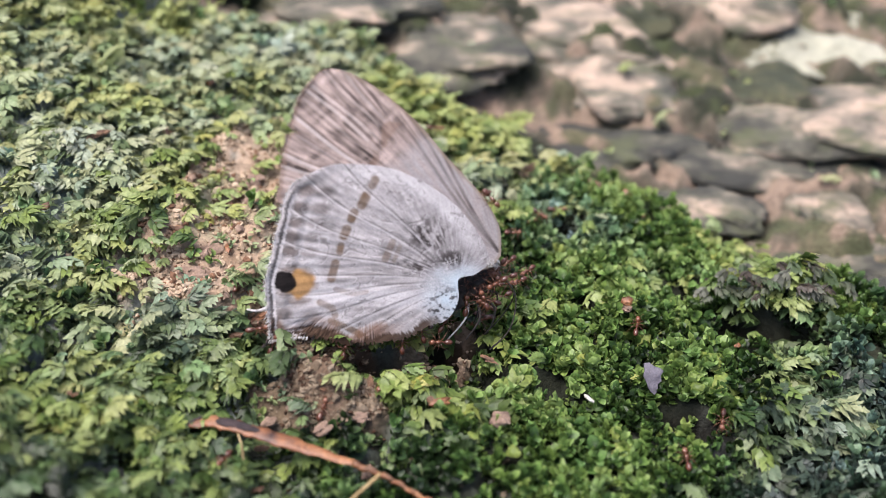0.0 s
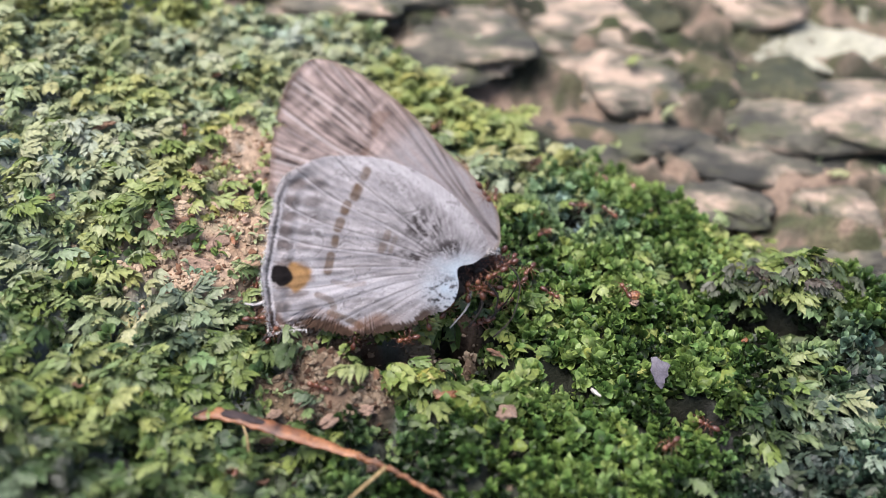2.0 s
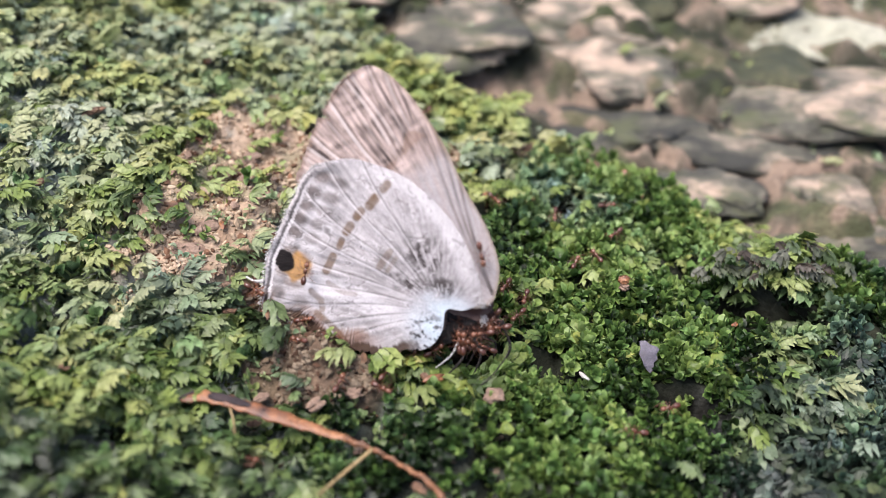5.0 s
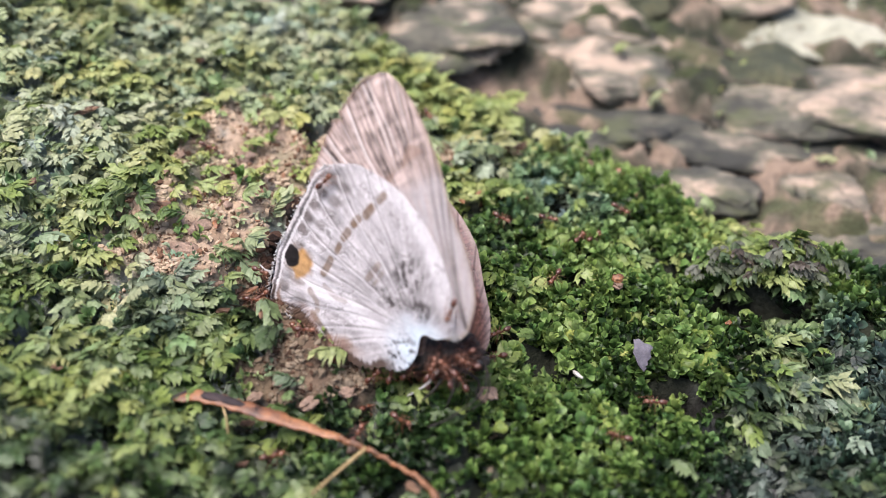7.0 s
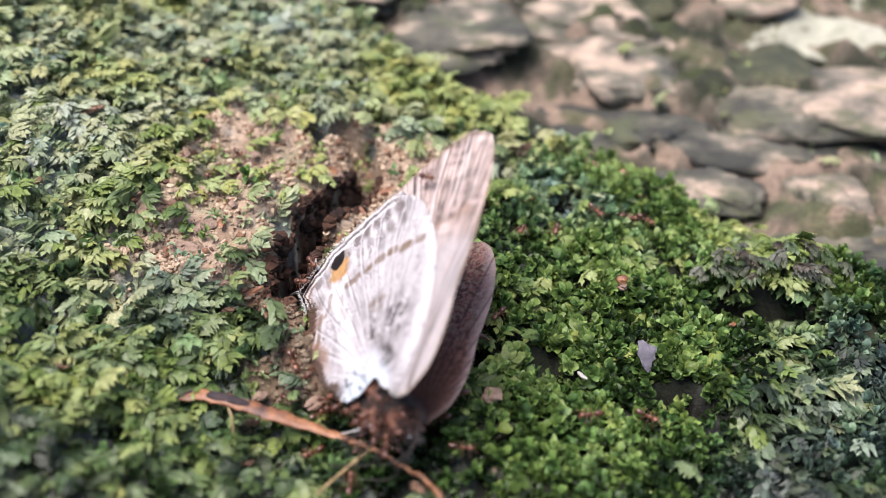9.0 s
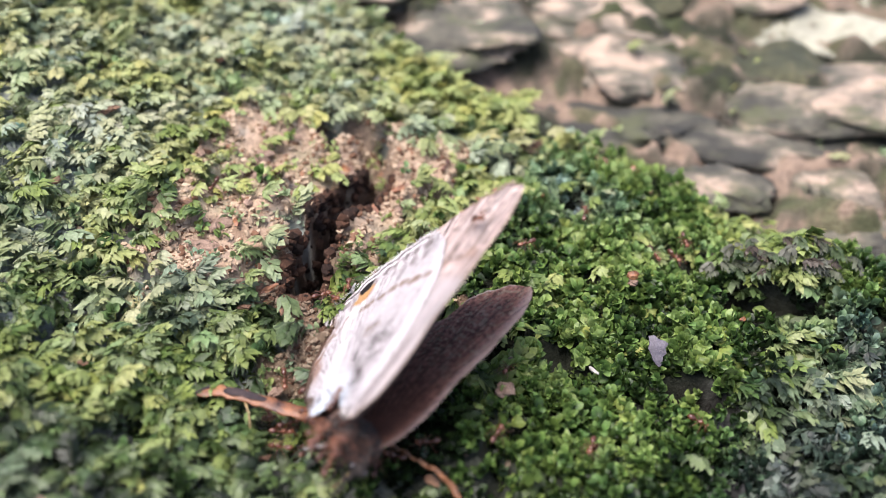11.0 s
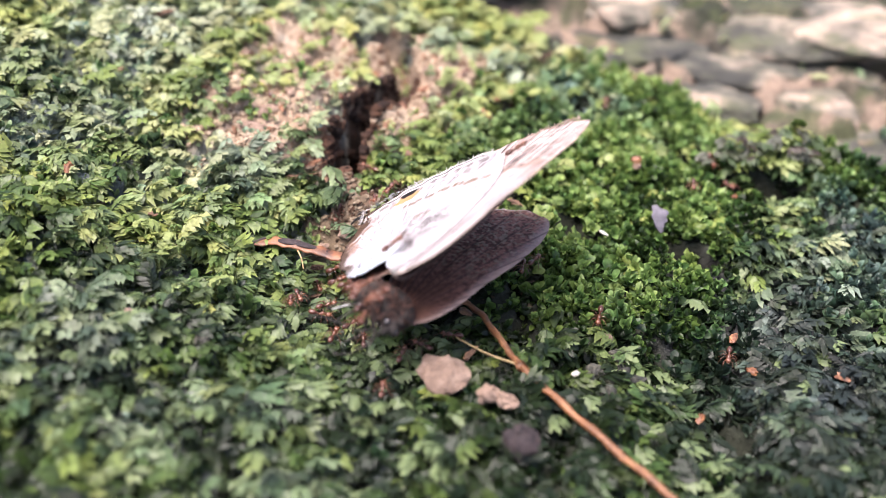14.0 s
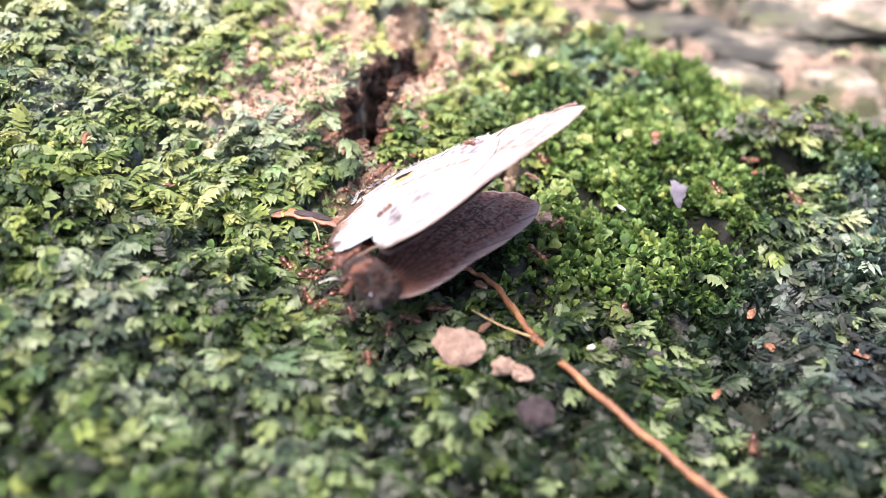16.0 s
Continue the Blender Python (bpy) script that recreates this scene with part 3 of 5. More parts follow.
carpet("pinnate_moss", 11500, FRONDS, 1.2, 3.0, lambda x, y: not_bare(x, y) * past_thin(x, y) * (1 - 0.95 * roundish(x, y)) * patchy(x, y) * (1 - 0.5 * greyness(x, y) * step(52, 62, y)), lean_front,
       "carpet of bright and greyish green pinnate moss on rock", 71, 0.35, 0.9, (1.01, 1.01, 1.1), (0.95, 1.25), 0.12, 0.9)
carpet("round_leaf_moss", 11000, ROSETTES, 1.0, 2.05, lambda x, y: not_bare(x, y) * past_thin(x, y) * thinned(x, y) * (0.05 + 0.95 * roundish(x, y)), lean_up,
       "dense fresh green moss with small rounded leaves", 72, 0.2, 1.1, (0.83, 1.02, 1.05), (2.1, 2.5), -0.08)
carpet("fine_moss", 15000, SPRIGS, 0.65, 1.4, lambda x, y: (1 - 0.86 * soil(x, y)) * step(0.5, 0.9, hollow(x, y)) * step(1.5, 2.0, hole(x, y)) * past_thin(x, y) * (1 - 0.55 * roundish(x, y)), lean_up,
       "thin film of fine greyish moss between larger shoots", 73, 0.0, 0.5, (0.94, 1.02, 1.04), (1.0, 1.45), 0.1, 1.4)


# ---- crumbs of soil ----
def crumbs():
    """The fine litter of the bare patch, in one mesh."""
    rng = np.random.RandomState(5)
    n = 12500
    x, y = rng.uniform(-30, 8, n * 6), rng.uniform(42, 84, n * 6)
    ok = rng.rand(n * 6) < (0.05 + soil(x, y)) * step(0.9, 1.25, hole(x, y)) * (0.25 + 0.75 * step(0.4, 0.6, grain(x, y, 1.8, 37)))
    x, y = x[ok][:n], y[ok][:n]
    n = len(x)
    size = 0.07 + 0.26 * rng.rand(n) ** 3.2
    v, f = ico(1)
    p = v[None] * rng.uniform(0.55, 1.05, (n, len(v), 1)) * rng.uniform(0.5, 1.7, (n, 1, 3)) * np.array((1, 1, 0.75)) * size[:, None, None]
    a = rng.uniform(0, 6.28, n)
    ca, sa = np.cos(a)[:, None], np.sin(a)[:, None]
    lean = rng.normal(0, 0.4, (n, 1))
    p = np.stack([p[..., 0] * ca - p[..., 1] * sa, p[..., 0] * sa + p[..., 1] * ca, p[..., 2] + lean * p[..., 0]], -1)
    p = p + np.stack([x, y, earth_z(x, y) + 0.25 * size], 1)[:, None]
    faces = (f[None] + (np.arange(n) * len(v))[:, None, None]).reshape(-1, 3)
    tone = rng.rand(n)[:, None] ** 0.8
    near = step(3.6, 1.2, hole(x, y))
    red = (rng.rand(n) < 0.2 + 0.25 * near)[:, None]
    c = np.array((0.22, 0.155, 0.1)) * (1 - tone) + np.array((0.42, 0.33, 0.235)) * tone
    # crumbs darkened by the same mix of litter and painted shade
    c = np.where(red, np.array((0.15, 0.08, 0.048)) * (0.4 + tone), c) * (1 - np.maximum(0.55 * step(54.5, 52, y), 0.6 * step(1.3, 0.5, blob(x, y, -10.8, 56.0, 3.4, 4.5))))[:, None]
    c = np.repeat(c[:, None], len(v), 1).reshape(-1, 3)
    ob = part("soil_crumbs", mesh_of("soil_crumbs", p.reshape(-1, 3), faces, CRUMB, c))
    return tagged(ob, "loose tan and reddish crumbs of dry soil", "soil", kind="stuff")


crumbs()


def slit_crumbs():
    """Earth that crumbles down the sides of the slit, with the slit's shade painted in."""
    rng = np.random.RandomState(6)
    x, y = rng.uniform(-14, -3, 9000), rng.uniform(52, 73, 9000)
    h = hole(x, y)
    ok = (h > 0.85) & (h < 1.25)
    x, y = x[ok][:700], y[ok][:700]
    n = len(x)
    v, f = ico(1)
    size = rng.uniform(0.15, 0.5, n)
    p = v[None] * rng.uniform(0.6, 1.4, (n, 1, 3)) * rng.uniform(0.75, 1.25, (n, len(v), 1)) * size[:, None, None]
    p = p + np.stack([x, y, earth_z(x, y)], 1)[:, None]
    faces = (f[None] + (np.arange(n) * len(v))[:, None, None]).reshape(-1, 3)
    # tone falls to near black inwards, painting the shade of the slit
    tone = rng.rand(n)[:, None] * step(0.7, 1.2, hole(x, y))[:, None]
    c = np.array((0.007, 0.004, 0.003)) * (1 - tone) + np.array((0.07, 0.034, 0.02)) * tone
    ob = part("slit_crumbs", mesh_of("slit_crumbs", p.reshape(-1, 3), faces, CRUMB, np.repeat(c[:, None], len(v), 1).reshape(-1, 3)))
    return tagged(ob, "crumbs of earth inside the slit, darkened with painted shade", "soil", kind="stuff")


slit_crumbs()


def pebble(name, x, y, rx, ry, rz, mat, label, category, seed, turn=0.0, level=3, rough=0.3, lift=0.0, tilt=0.0, group=""):
    v, f = egg(0, 0, 0, rx, ry, rz, level, rough + 0.1, seed)
    ob = part(name, mesh_of(name, v, f, mat))
    z = float(ground_z(x, y)) + lift
    if float(soil(x, y)) > 0.5:
        z = float(earth_z(x, y)) + 0.4 * rz + lift
    ob.matrix_basis = pose(x * MM, y * MM, z * MM, tilt, tilt * 0.5, turn)
    return tagged(ob, label, category, group)


def loose_crumbs():
    rng = np.random.RandomState(9)
    for k in range(70):
        a, r = rng.uniform(0, 6.28), rng.rand() ** 0.5
        x, y = -12 + 10.5 * r * math.cos(a), 62 + 14 * r * math.sin(a)
        if float(hole(x, y)) < 1.35 or float(soil(x, y)) < 0.3 or y < 54:
            continue
        s = rng.uniform(0.2, 0.42)
        pebble("soil_lump", x, y, s * 1.2, s * 0.9, s * 0.6, CHIP, "small tan lump of dry soil", "soil lump", 90 + k, rng.uniform(0, 360), 2, 0.35, 0, rng.uniform(-20, 20), "lumps of dry soil")


loose_crumbs()
for k, (x, y, s) in enumerate(((-17.8, 57.7, 0.85), (-16.9, 60.2, 0.7), (-15.2, 69.5, 0.75), (-25.0, 41.0, 0.5), (14.0, 58.4, 0.45), (-22.0, 34.0, 0.55), (-9.6, 47.6, 0.5), (-5.2, 46.6, 0.45), (-11.4, 46.9, 0.4), (-7.6, 45.9, 0.5), (-4.6, 42.9, 0.4))):
    pebble("soil_lump", x, y, s * 1.25, s * 0.85, s * 0.6, CHIP, "tan lump of dry soil resting on moss", "soil lump", 130 + k, 25 * k, 3, 0.3, 0.1, 0, "lumps of dry soil")
pebble("clay_chip", -2.1, 32.3, 1.6, 1.35, 0.5, CHIP, "flat tan angular clay chip on the moss", "stone", 151, 20, 3, 0.25, 0.5, 18)
pebble("clay_chip", 0.5, 30.3, 0.75, 0.55, 0.5, CHIP, "small tan lump of clay beside a chip", "stone", 152, 40, 3, 0.3, 0.5)
pebble("clay_chip", 1.6, 29.9, 0.7, 0.5, 0.45, CHIP, "small tan lump of clay beside the dry stem", "stone", 153, -20, 3, 0.3, 0.5)
pebble("dark_pellet", 2.3, 26.4, 1.0, 0.95, 0.85, PELLET, "dark brown crumbly pellet on the moss", "pellet", 154, 0, 4, 0.3, 0.6)
pebble("clay_chip", 3.9, 46.4, 0.75, 0.55, 0.4, CHIP, "small tan chip lodged in green moss", "stone", 155, 15, 3, 0.3, 0.4)
pebble("clay_chip", 8.9, 37.9, 0.5, 0.4, 0.4, CHIP, "small brownish crumb on dark moss", "stone", 156, 0, 3, 0.3, 0.3)
pebble("white_grain", 6.5, 34.3, 0.3, 0.24, 0.2, WHITE, "tiny white grain on dark moss", "grain", 157, 0, 2, 0.2, 0.4)
pebble("white_grain", 10.2, 49.3, 0.5, 0.16, 0.14, WHITE, "short white splinter among green moss", "grain", 158, -50, 2, 0.2, 0.5)
pebble("red_crumb", 14.0, 58.6, 0.45, 0.4, 0.3, BLADE, "reddish brown crumb on green moss", "crumb", 159, 0, 2, 0.3, 0.5)
def scraps():
    """Reddish brown scraps strewn over moss and soil."""
    rng = np.random.RandomState(41)
    n = 0
    while n < 46:
        x, y = rng.uniform(-30, 26), rng.uniform(28, 80)
        if n < 22:
            x, y = rng.normal(-9, 7), rng.normal(64, 8)
        if float(hole(x, y)) < 1.6 or float(hollow(x, y)) < 1.4 or float(past_thin(x, y)) < 0.8:
            continue
        s = rng.uniform(0.22, 0.45)
        pebble("brown_scrap", x, y, s * rng.uniform(1.2, 2.2), s * 0.75, s * 0.5, BROWN_LEAF if rng.rand() < 0.6 else BLADE, "small reddish brown dry scrap on moss", "scrap", 300 + n, rng.uniform(0, 360), 2, 0.4, 0.15, rng.uniform(-25, 25), "dry scraps on the moss")
        n += 1


scraps()
for k, (x, y) in enumerate(((8.0, 35.5), (9.2, 34.7), (10.0, 36.0), (8.6, 33.6), (-17.5, 33.5), (9.8, 37.0), (10.9, 34.9), (7.4, 34.2))):
    pebble("dark_lump", x, y, 0.6, 0.5, 0.45, DARK_ROCK, "small dark grey lump of rock in moss", "stone", 165 + k, 30 * k, 3, 0.35, 0.0)


# ---- flake, dry leaf, stem ----
def sheet(outline, thick, bow, mat, name):
    """A thin curved piece from an outline in its own plane."""
    o = np.asarray(outline, float)
    c = o.mean(0)
    rings = [c + (o - c) * s for s in (0.33, 0.66, 1.0)]
    p = np.concatenate([[c]] + rings)
    z = bow * (1 - ((p - c) ** 2).sum(1) / ((o - c) ** 2).sum(1).max())
    n, k = len(o), np.arange(len(o))
    tri = np.c_[np.zeros(n, int), 1 + k, 1 + (k + 1) % n]
    quads = np.concatenate([np.c_[1 + r * n + k, 1 + (r + 1) * n + k, 1 + (r + 1) * n + (k + 1) % n, 1 + r * n + (k + 1) % n] for r in (0, 1)])
    m = len(p)
    v = np.concatenate([np.c_[p, z + thick / 2], np.c_[p, z - thick / 2]])
    rim = np.c_[1 + 2 * n + k, m + 1 + 2 * n + k, m + 1 + 2 * n + (k + 1) % n, 1 + 2 * n + (k + 1) % n]
    return mesh_of(name, v, [np.concatenate([tri, tri[:, ::-1] + m]), np.concatenate([quads, quads[:, ::-1] + m, rim])], mat)


flake = part("bark_flake", sheet([(-0.75, 1.0), (-0.35, 1.15), (0.0, 0.95), (0.55, 0.9), (0.8, 0.75), (0.62, 0.35), (0.78, 0.0), (0.55, -0.3), (0.66, -0.75), (0.5, -1.1), (0.2, -0.95), (-0.1, -0.7), (-0.3, -0.35), (-0.62, 0.05), (-0.6, 0.5)], 0.12, 0.22, FLAKE, "bark_flake"))
flake.matrix_basis = pose(14.7 * MM, 51.3 * MM, 8.6 * MM, 44, 14, -4) @ Matrix.Scale(0.95, 4)
tagged(flake, "thin lavender-grey bark flake stuck upright in moss", "flake")


def withered():
    """Dead brown moss shoots hanging over the hollow."""
    rng = np.random.RandomState(23)
    places = [(6.0, 73.4, 2.4, 60), (5.6, 72.8, 2.0, 100), (6.6, 73.0, 1.8, 20)]
    for k in range(57):
        if k % 3:
            places.append((rng.uniform(23.5, 31.5), rng.uniform(59.8, 63.2), rng.uniform(1.0, 2.1), rng.normal(-80, 35)))
        else:
            places.append((rng.uniform(20.5, 24.0), rng.uniform(60.2, 62.5), rng.uniform(0.9, 1.7), rng.normal(-90, 50)))
    tones = ((0.1, 0.115, 0.07), (0.13, 0.135, 0.1), (0.065, 0.05, 0.036), (0.09, 0.13, 0.06))
    for k, (x, y, s, h) in enumerate(places):
        v, f, tip = FRONDS[k % 6]
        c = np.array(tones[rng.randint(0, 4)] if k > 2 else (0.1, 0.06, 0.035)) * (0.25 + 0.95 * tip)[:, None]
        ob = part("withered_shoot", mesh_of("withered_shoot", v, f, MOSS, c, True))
        ob.matrix_basis = pose(x * MM, y * MM, (float(ground_z(x, y)) + rng.uniform(0.1, 1.3)) * MM, rng.uniform(-25, 25), rng.uniform(-15, 35), h) @ Matrix.Scale(s, 4)
        tagged(ob, "withered greyish brown moss shoot beside a hollow" if k > 2 else "withered dark brown moss shoot on the ridge", "moss shoot", "withered moss shoots")


withered()


def dry_stem():
    root = new("dry_plant")
    line = curve([(-5.4, 42.5, 9.95), (-3.5, 41.8, 9.7), (-1.7, 40.7, 9.5), (0.3, 39.0, 9.4), (2.8, 33.9, 9.4), (7.0, 28.1, 9.4), (12.2, 21.6, 9.3), (17.0, 15.5, 9.3)], 70)
    line[:, 2] += 0.1 * np.sin(np.arange(70) * 1.3)
    v, f = tube(line, np.interp(np.linspace(0, 1, 70), [0, 0.25, 0.5, 1], [0.22, 0.15, 0.24, 0.26]) * (1 + 0.12 * np.sin(np.arange(70) * 2.1)), 8)
    part("stem", mesh_of("stem", v, f, STEM, smooth=True), root)
    line = curve([(-16.3, 45.25, 10.5), (-14.8, 45.35, 10.75), (-13.0, 44.95, 10.7), (-11.1, 44.35, 10.55), (-8.9, 43.65, 10.35), (-6.7, 42.95, 10.1), (-5.0, 42.4, 9.95)], 48)
    line[:, 2] += 0.06 * np.sin(np.arange(48) * 0.9)
    width = np.interp(np.linspace(0, 1, 48), [0, 0.06, 0.2, 0.42, 0.6, 0.8, 1], [0.1, 0.42, 0.5, 0.5, 0.56, 0.36, 0.22])
    v, f = tube(line, width * (1 + 0.1 * np.sin(np.arange(48) * 1.7)), 10, 0.3)
    part("blade", mesh_of("blade", v, f, BLADE, smooth=True), root, "flat reddish brown leaf base with a dark stain")
    v, f = tube(curve([(-14.6, 45.3, 10.86), (-13.4, 45.1, 10.88), (-12.0, 44.7, 10.78), (-10.6, 44.25, 10.62)], 20), np.interp(np.linspace(0, 1, 20), [0, 0.25, 0.6, 1], [0.08, 0.36, 0.3, 0.05]), 8, 0.3)
    part("dark_streak", mesh_of("dark_streak", v, f, PELLET, smooth=True), root, "blackish rotten streak on the leaf base")
    v, f = tube(curve([(-16.2, 45.2, 10.62), (-15.2, 45.7, 10.78), (-13.9, 45.5, 10.84)], 14), np.linspace(0.14, 0.06, 14), 6)
    part("curled_edge", mesh_of("curled_edge", v, f, PELLET, smooth=True), root, "dark curled edge of the leaf base")
    for pts, r in (([(-3.7, 41.9, 9.7), (-5.1, 40.1, 9.9), (-6.6, 38.0, 10.2)], 0.17), ([(2.8, 33.9, 9.4), (0.6, 34.6, 9.8), (-1.4, 35.8, 10.1)], 0.1),
                   ([(-13.0, 44.8, 10.6), (-12.5, 43.6, 10.6), (-12.2, 42.4, 10.5)], 0.08)):
        v, f = tube(curve(pts, 14), np.linspace(r, r * 0.6, 14), 6)
        part("twig", mesh_of("twig", v, f, STRAW, smooth=True), root, "thin straw-coloured side twig")
    node = egg(2.8, 33.9, 9.4, 0.42, 0.4, 0.38, 2, 0.25, 4)
    part("node", mesh_of("node", *node, STEM, smooth=True), root)
    return tagged(root, "long reddish brown dry stem lying across moss", "stem")


dry_stem()


# ---- moss shoots that stand out ----
def shoot_kind(name, template, mat_level, grey):
    v, f, tip = template
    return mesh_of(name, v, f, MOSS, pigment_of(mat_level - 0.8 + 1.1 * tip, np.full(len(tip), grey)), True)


def broad_leaf_mesh(level):
    a = np.linspace(0, 2 * np.pi, 20, endpoint=False)
    rings = [(0.0, 0.0), (0.4, 0.04), (0.75, 0.16), (1.0, 0.3)]
    vs = [(0.0, 0.0, 0.0)]
    for r, z in rings[1:]:
        vs += [(r * (0.62 * math.cos(t) + 0.1 * math.cos(2 * t)) * (1 + 0.08 * math.sin(5 * t)), r * 0.5 * math.sin(t) * (1 + 0.1 * math.cos(3 * t)), -0.9 * z * r + 0.05 * math.sin(4 * t) * r) for t in a]
    vs = np.array(vs)
    k = np.arange(20)
    tri = np.c_[np.zeros(20, int), 1 + k, 1 + (k + 1) % 20]
    q = np.concatenate([np.c_[1 + r * 20 + k, 21 + r * 20 + k, 21 + r * 20 + (k + 1) % 20, 1 + r * 20 + (k + 1) % 20] for r in (0, 1)])
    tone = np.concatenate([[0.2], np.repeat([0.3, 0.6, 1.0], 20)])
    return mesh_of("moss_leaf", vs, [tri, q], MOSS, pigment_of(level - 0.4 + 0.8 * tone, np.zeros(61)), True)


def shoots():
    rng = np.random.RandomState(17)
    bright = [shoot_kind("moss_shoot", t, 1.8, 0.05) for t in FRONDS]
    dull = [shoot_kind("moss_shoot", t, 1.6, 0.3) for t in FRONDS]
    fixed = ((-18.9, 61.6, 2.3, -90), (24.6, 61.2, 2.4, -80), (26.0, 61.6, 2.0, -100), (23.4, 58.0, 1.6, -60), (15.5, 65.5, 2.0, -70), (18.6, 67.0, 2.2, -60), (12.0, 69.0, 2.2, -80), (-29.0, 36.9, 3.0, -60), (17.0, 78.6, 2.6, -80), (-22.3, 70.5, 2.8, -60), (-26.3, 67.0, 2.6, -70), (4.8, 50.8, 2.2, -80),
             (-30.5, 60.5, 3.4, -30), (-14.8, 46.6, 2.4, -90), (21.5, 47.0, 2.6, -80), (9.5, 71.0, 2.5, -60), (2.0, 60.0, 2.0, 30), (-18.5, 72.0, 2.4, -90))
    places = [(x, y, s, a) for x, y, s, a in fixed]
    while len(places) < 210:
        x, y = rng.uniform(-34, 30), rng.uniform(22, 84)
        if float(not_bare(x, y)) > 0.8 and float(past_thin(x, y)) > 0.8 and (rng.rand() < 0.04 or float(roundish(x, y)) < 0.4):
            places.append((x, y, rng.uniform(1.6, 2.8), rng.normal(-85, 50)))
    for k, (x, y, s, a) in enumerate(places):
        use = bright if k < len(fixed) or (y > 50 and rng.rand() > float(greyness(x, y)) * 1.4) else dull
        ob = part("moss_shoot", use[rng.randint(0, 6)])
        z = float(ground_z(x, y)) - 0.35
        if float(soil(x, y)) > 0.5:
            z = float(earth_z(x, y))
        ob.matrix_basis = pose(x * MM, y * MM, z * MM, rng.uniform(-20, 20), rng.uniform(-22, 8), a) @ Matrix.Scale(s, 4)
        tagged(ob, "bright yellow-green pinnate moss shoot" if use is bright else "dull grey-green pinnate moss shoot", "moss shoot", "moss shoots on the rock")
    leaf = [broad_leaf_mesh(v) for v in (1.1, 1.5, 1.9)]
    spots = [(19.8, 54.0, 3.8, 20), (20.2, 51.6, 3.2, -30), (16.0, 55.4, 1.5, 60), (17.8, 50.8, 1.6, -20), (15.2, 53.0, 1.5, 100), (12.2, 52.6, 1.5, 200), (10.4, 54.4, 1.3, 40), (13.4, 49.0, 1.4, -60),
             (18.6, 57.4, 1.4, 80), (19.4, 59.0, 1.5, 10), (4.6, 44.2, 1.6, -40), (6.4, 47.8, 1.3, 150), (11.6, 46.6, 1.5, -90), (-13.8, 51.0, 2.0, -20), (-12.6, 49.6, 1.6, 60), (2.2, 45.0, 1.4, 120)]
    for x, y, s, a in spots:
        s *= 0.52
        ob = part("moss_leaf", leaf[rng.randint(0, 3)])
        ob.matrix_basis = pose(x * MM, y * MM, (float(ground_z(x, y)) + 0.1) * MM, rng.uniform(-5, 40), rng.uniform(-20, 20), a) @ Matrix.Scale(s, 4)
        tagged(ob, "rounded cupped translucent green moss leaf", "moss leaf", "rounded moss leaves")


shoots()

RED_FUR = stone("red_fur", (0.018, 0.007, 0.005), (0.06, 0.021, 0.012), (0.13, 0.048, 0.028), 0.6, 0.8, 0.03)
STRAW_FUR = stone("brown_fringe", (0.16, 0.11, 0.08), (0.26, 0.19, 0.15), (0.4, 0.32, 0.28), 0.4, 0.9, 0.03)

# ---- the butterfly ----
FORE = [(2.6, -2.2), (2.4, -0.1), (1.1, 2.1), (-0.8, 4.2), (-3.1, 6.9), (-4.9, 8.5), (-6.3, 9.5), (-7.7, 10.2), (-8.9, 10.35), (-9.7, 9.8), (-10.6, 8.8),
        (-11.2, 7.1), (-11.25, 6.75), (-10.85, 6.45), (-11.45, 6.2), (-11.6, 5.8), (-11.9, 4.4), (-12.1, 2.9), (-12.0, 1.6), (-8.0, -0.6), (-3.0, -2.2), (0.5, -3.2), (2.0, -3.0)]
# the other forewing is torn; its hind part is trimmed to fit the camera's view
FAR = FORE[:11] + [(-10.9, 7.4), (-10.5, 6.0), (-9.4, 4.4), (-8.9, 2.6), (-8.8, 0.8), (-7.0, -0.5), (-5.0, -1.7), (-2.4, -2.3), (-0.2, -3.0), (1.2, -3.0), (2.0, -3.0)]
HIND = [(1.9, -2.7), (1.3, -1.1), (-0.1, 0.9), (-1.6, 2.3), (-3.4, 3.4), (-4.9, 4.0), (-6.8, 4.3), (-8.6, 4.3), (-10.0, 3.8), (-11.2, 3.1), (-11.8, 2.1),
        (-12.2, 0.6), (-12.6, -0.9), (-13.0, -2.5), (-13.3, -3.7), (-13.3, -5.3), (-13.2, -6.7), (-13.1, -7.8), (-12.3, -7.8), (-11.2, -7.7), (-10.0, -7.9),
        (-8.5, -8.3), (-6.9, -8.5), (-5.4, -8.4), (-3.8, -8.1), (-2.3, -7.4), (-0.9, -6.6), (-0.3, -5.3), (-0.3, -3.8), (0.8, -3.5)]


def stripe(u, v, pts, w):
    """1 on a band along a line of places."""
    d = np.min([segment(u, v, *a, *b) for a, b in zip(pts[:-1], pts[1:])], axis=0)
    return step(w, 0.55 * w, d)


def tint(c, colour, amount):
    return c * (1 - amount[:, None]) + np.array(colour) * amount[:, None]


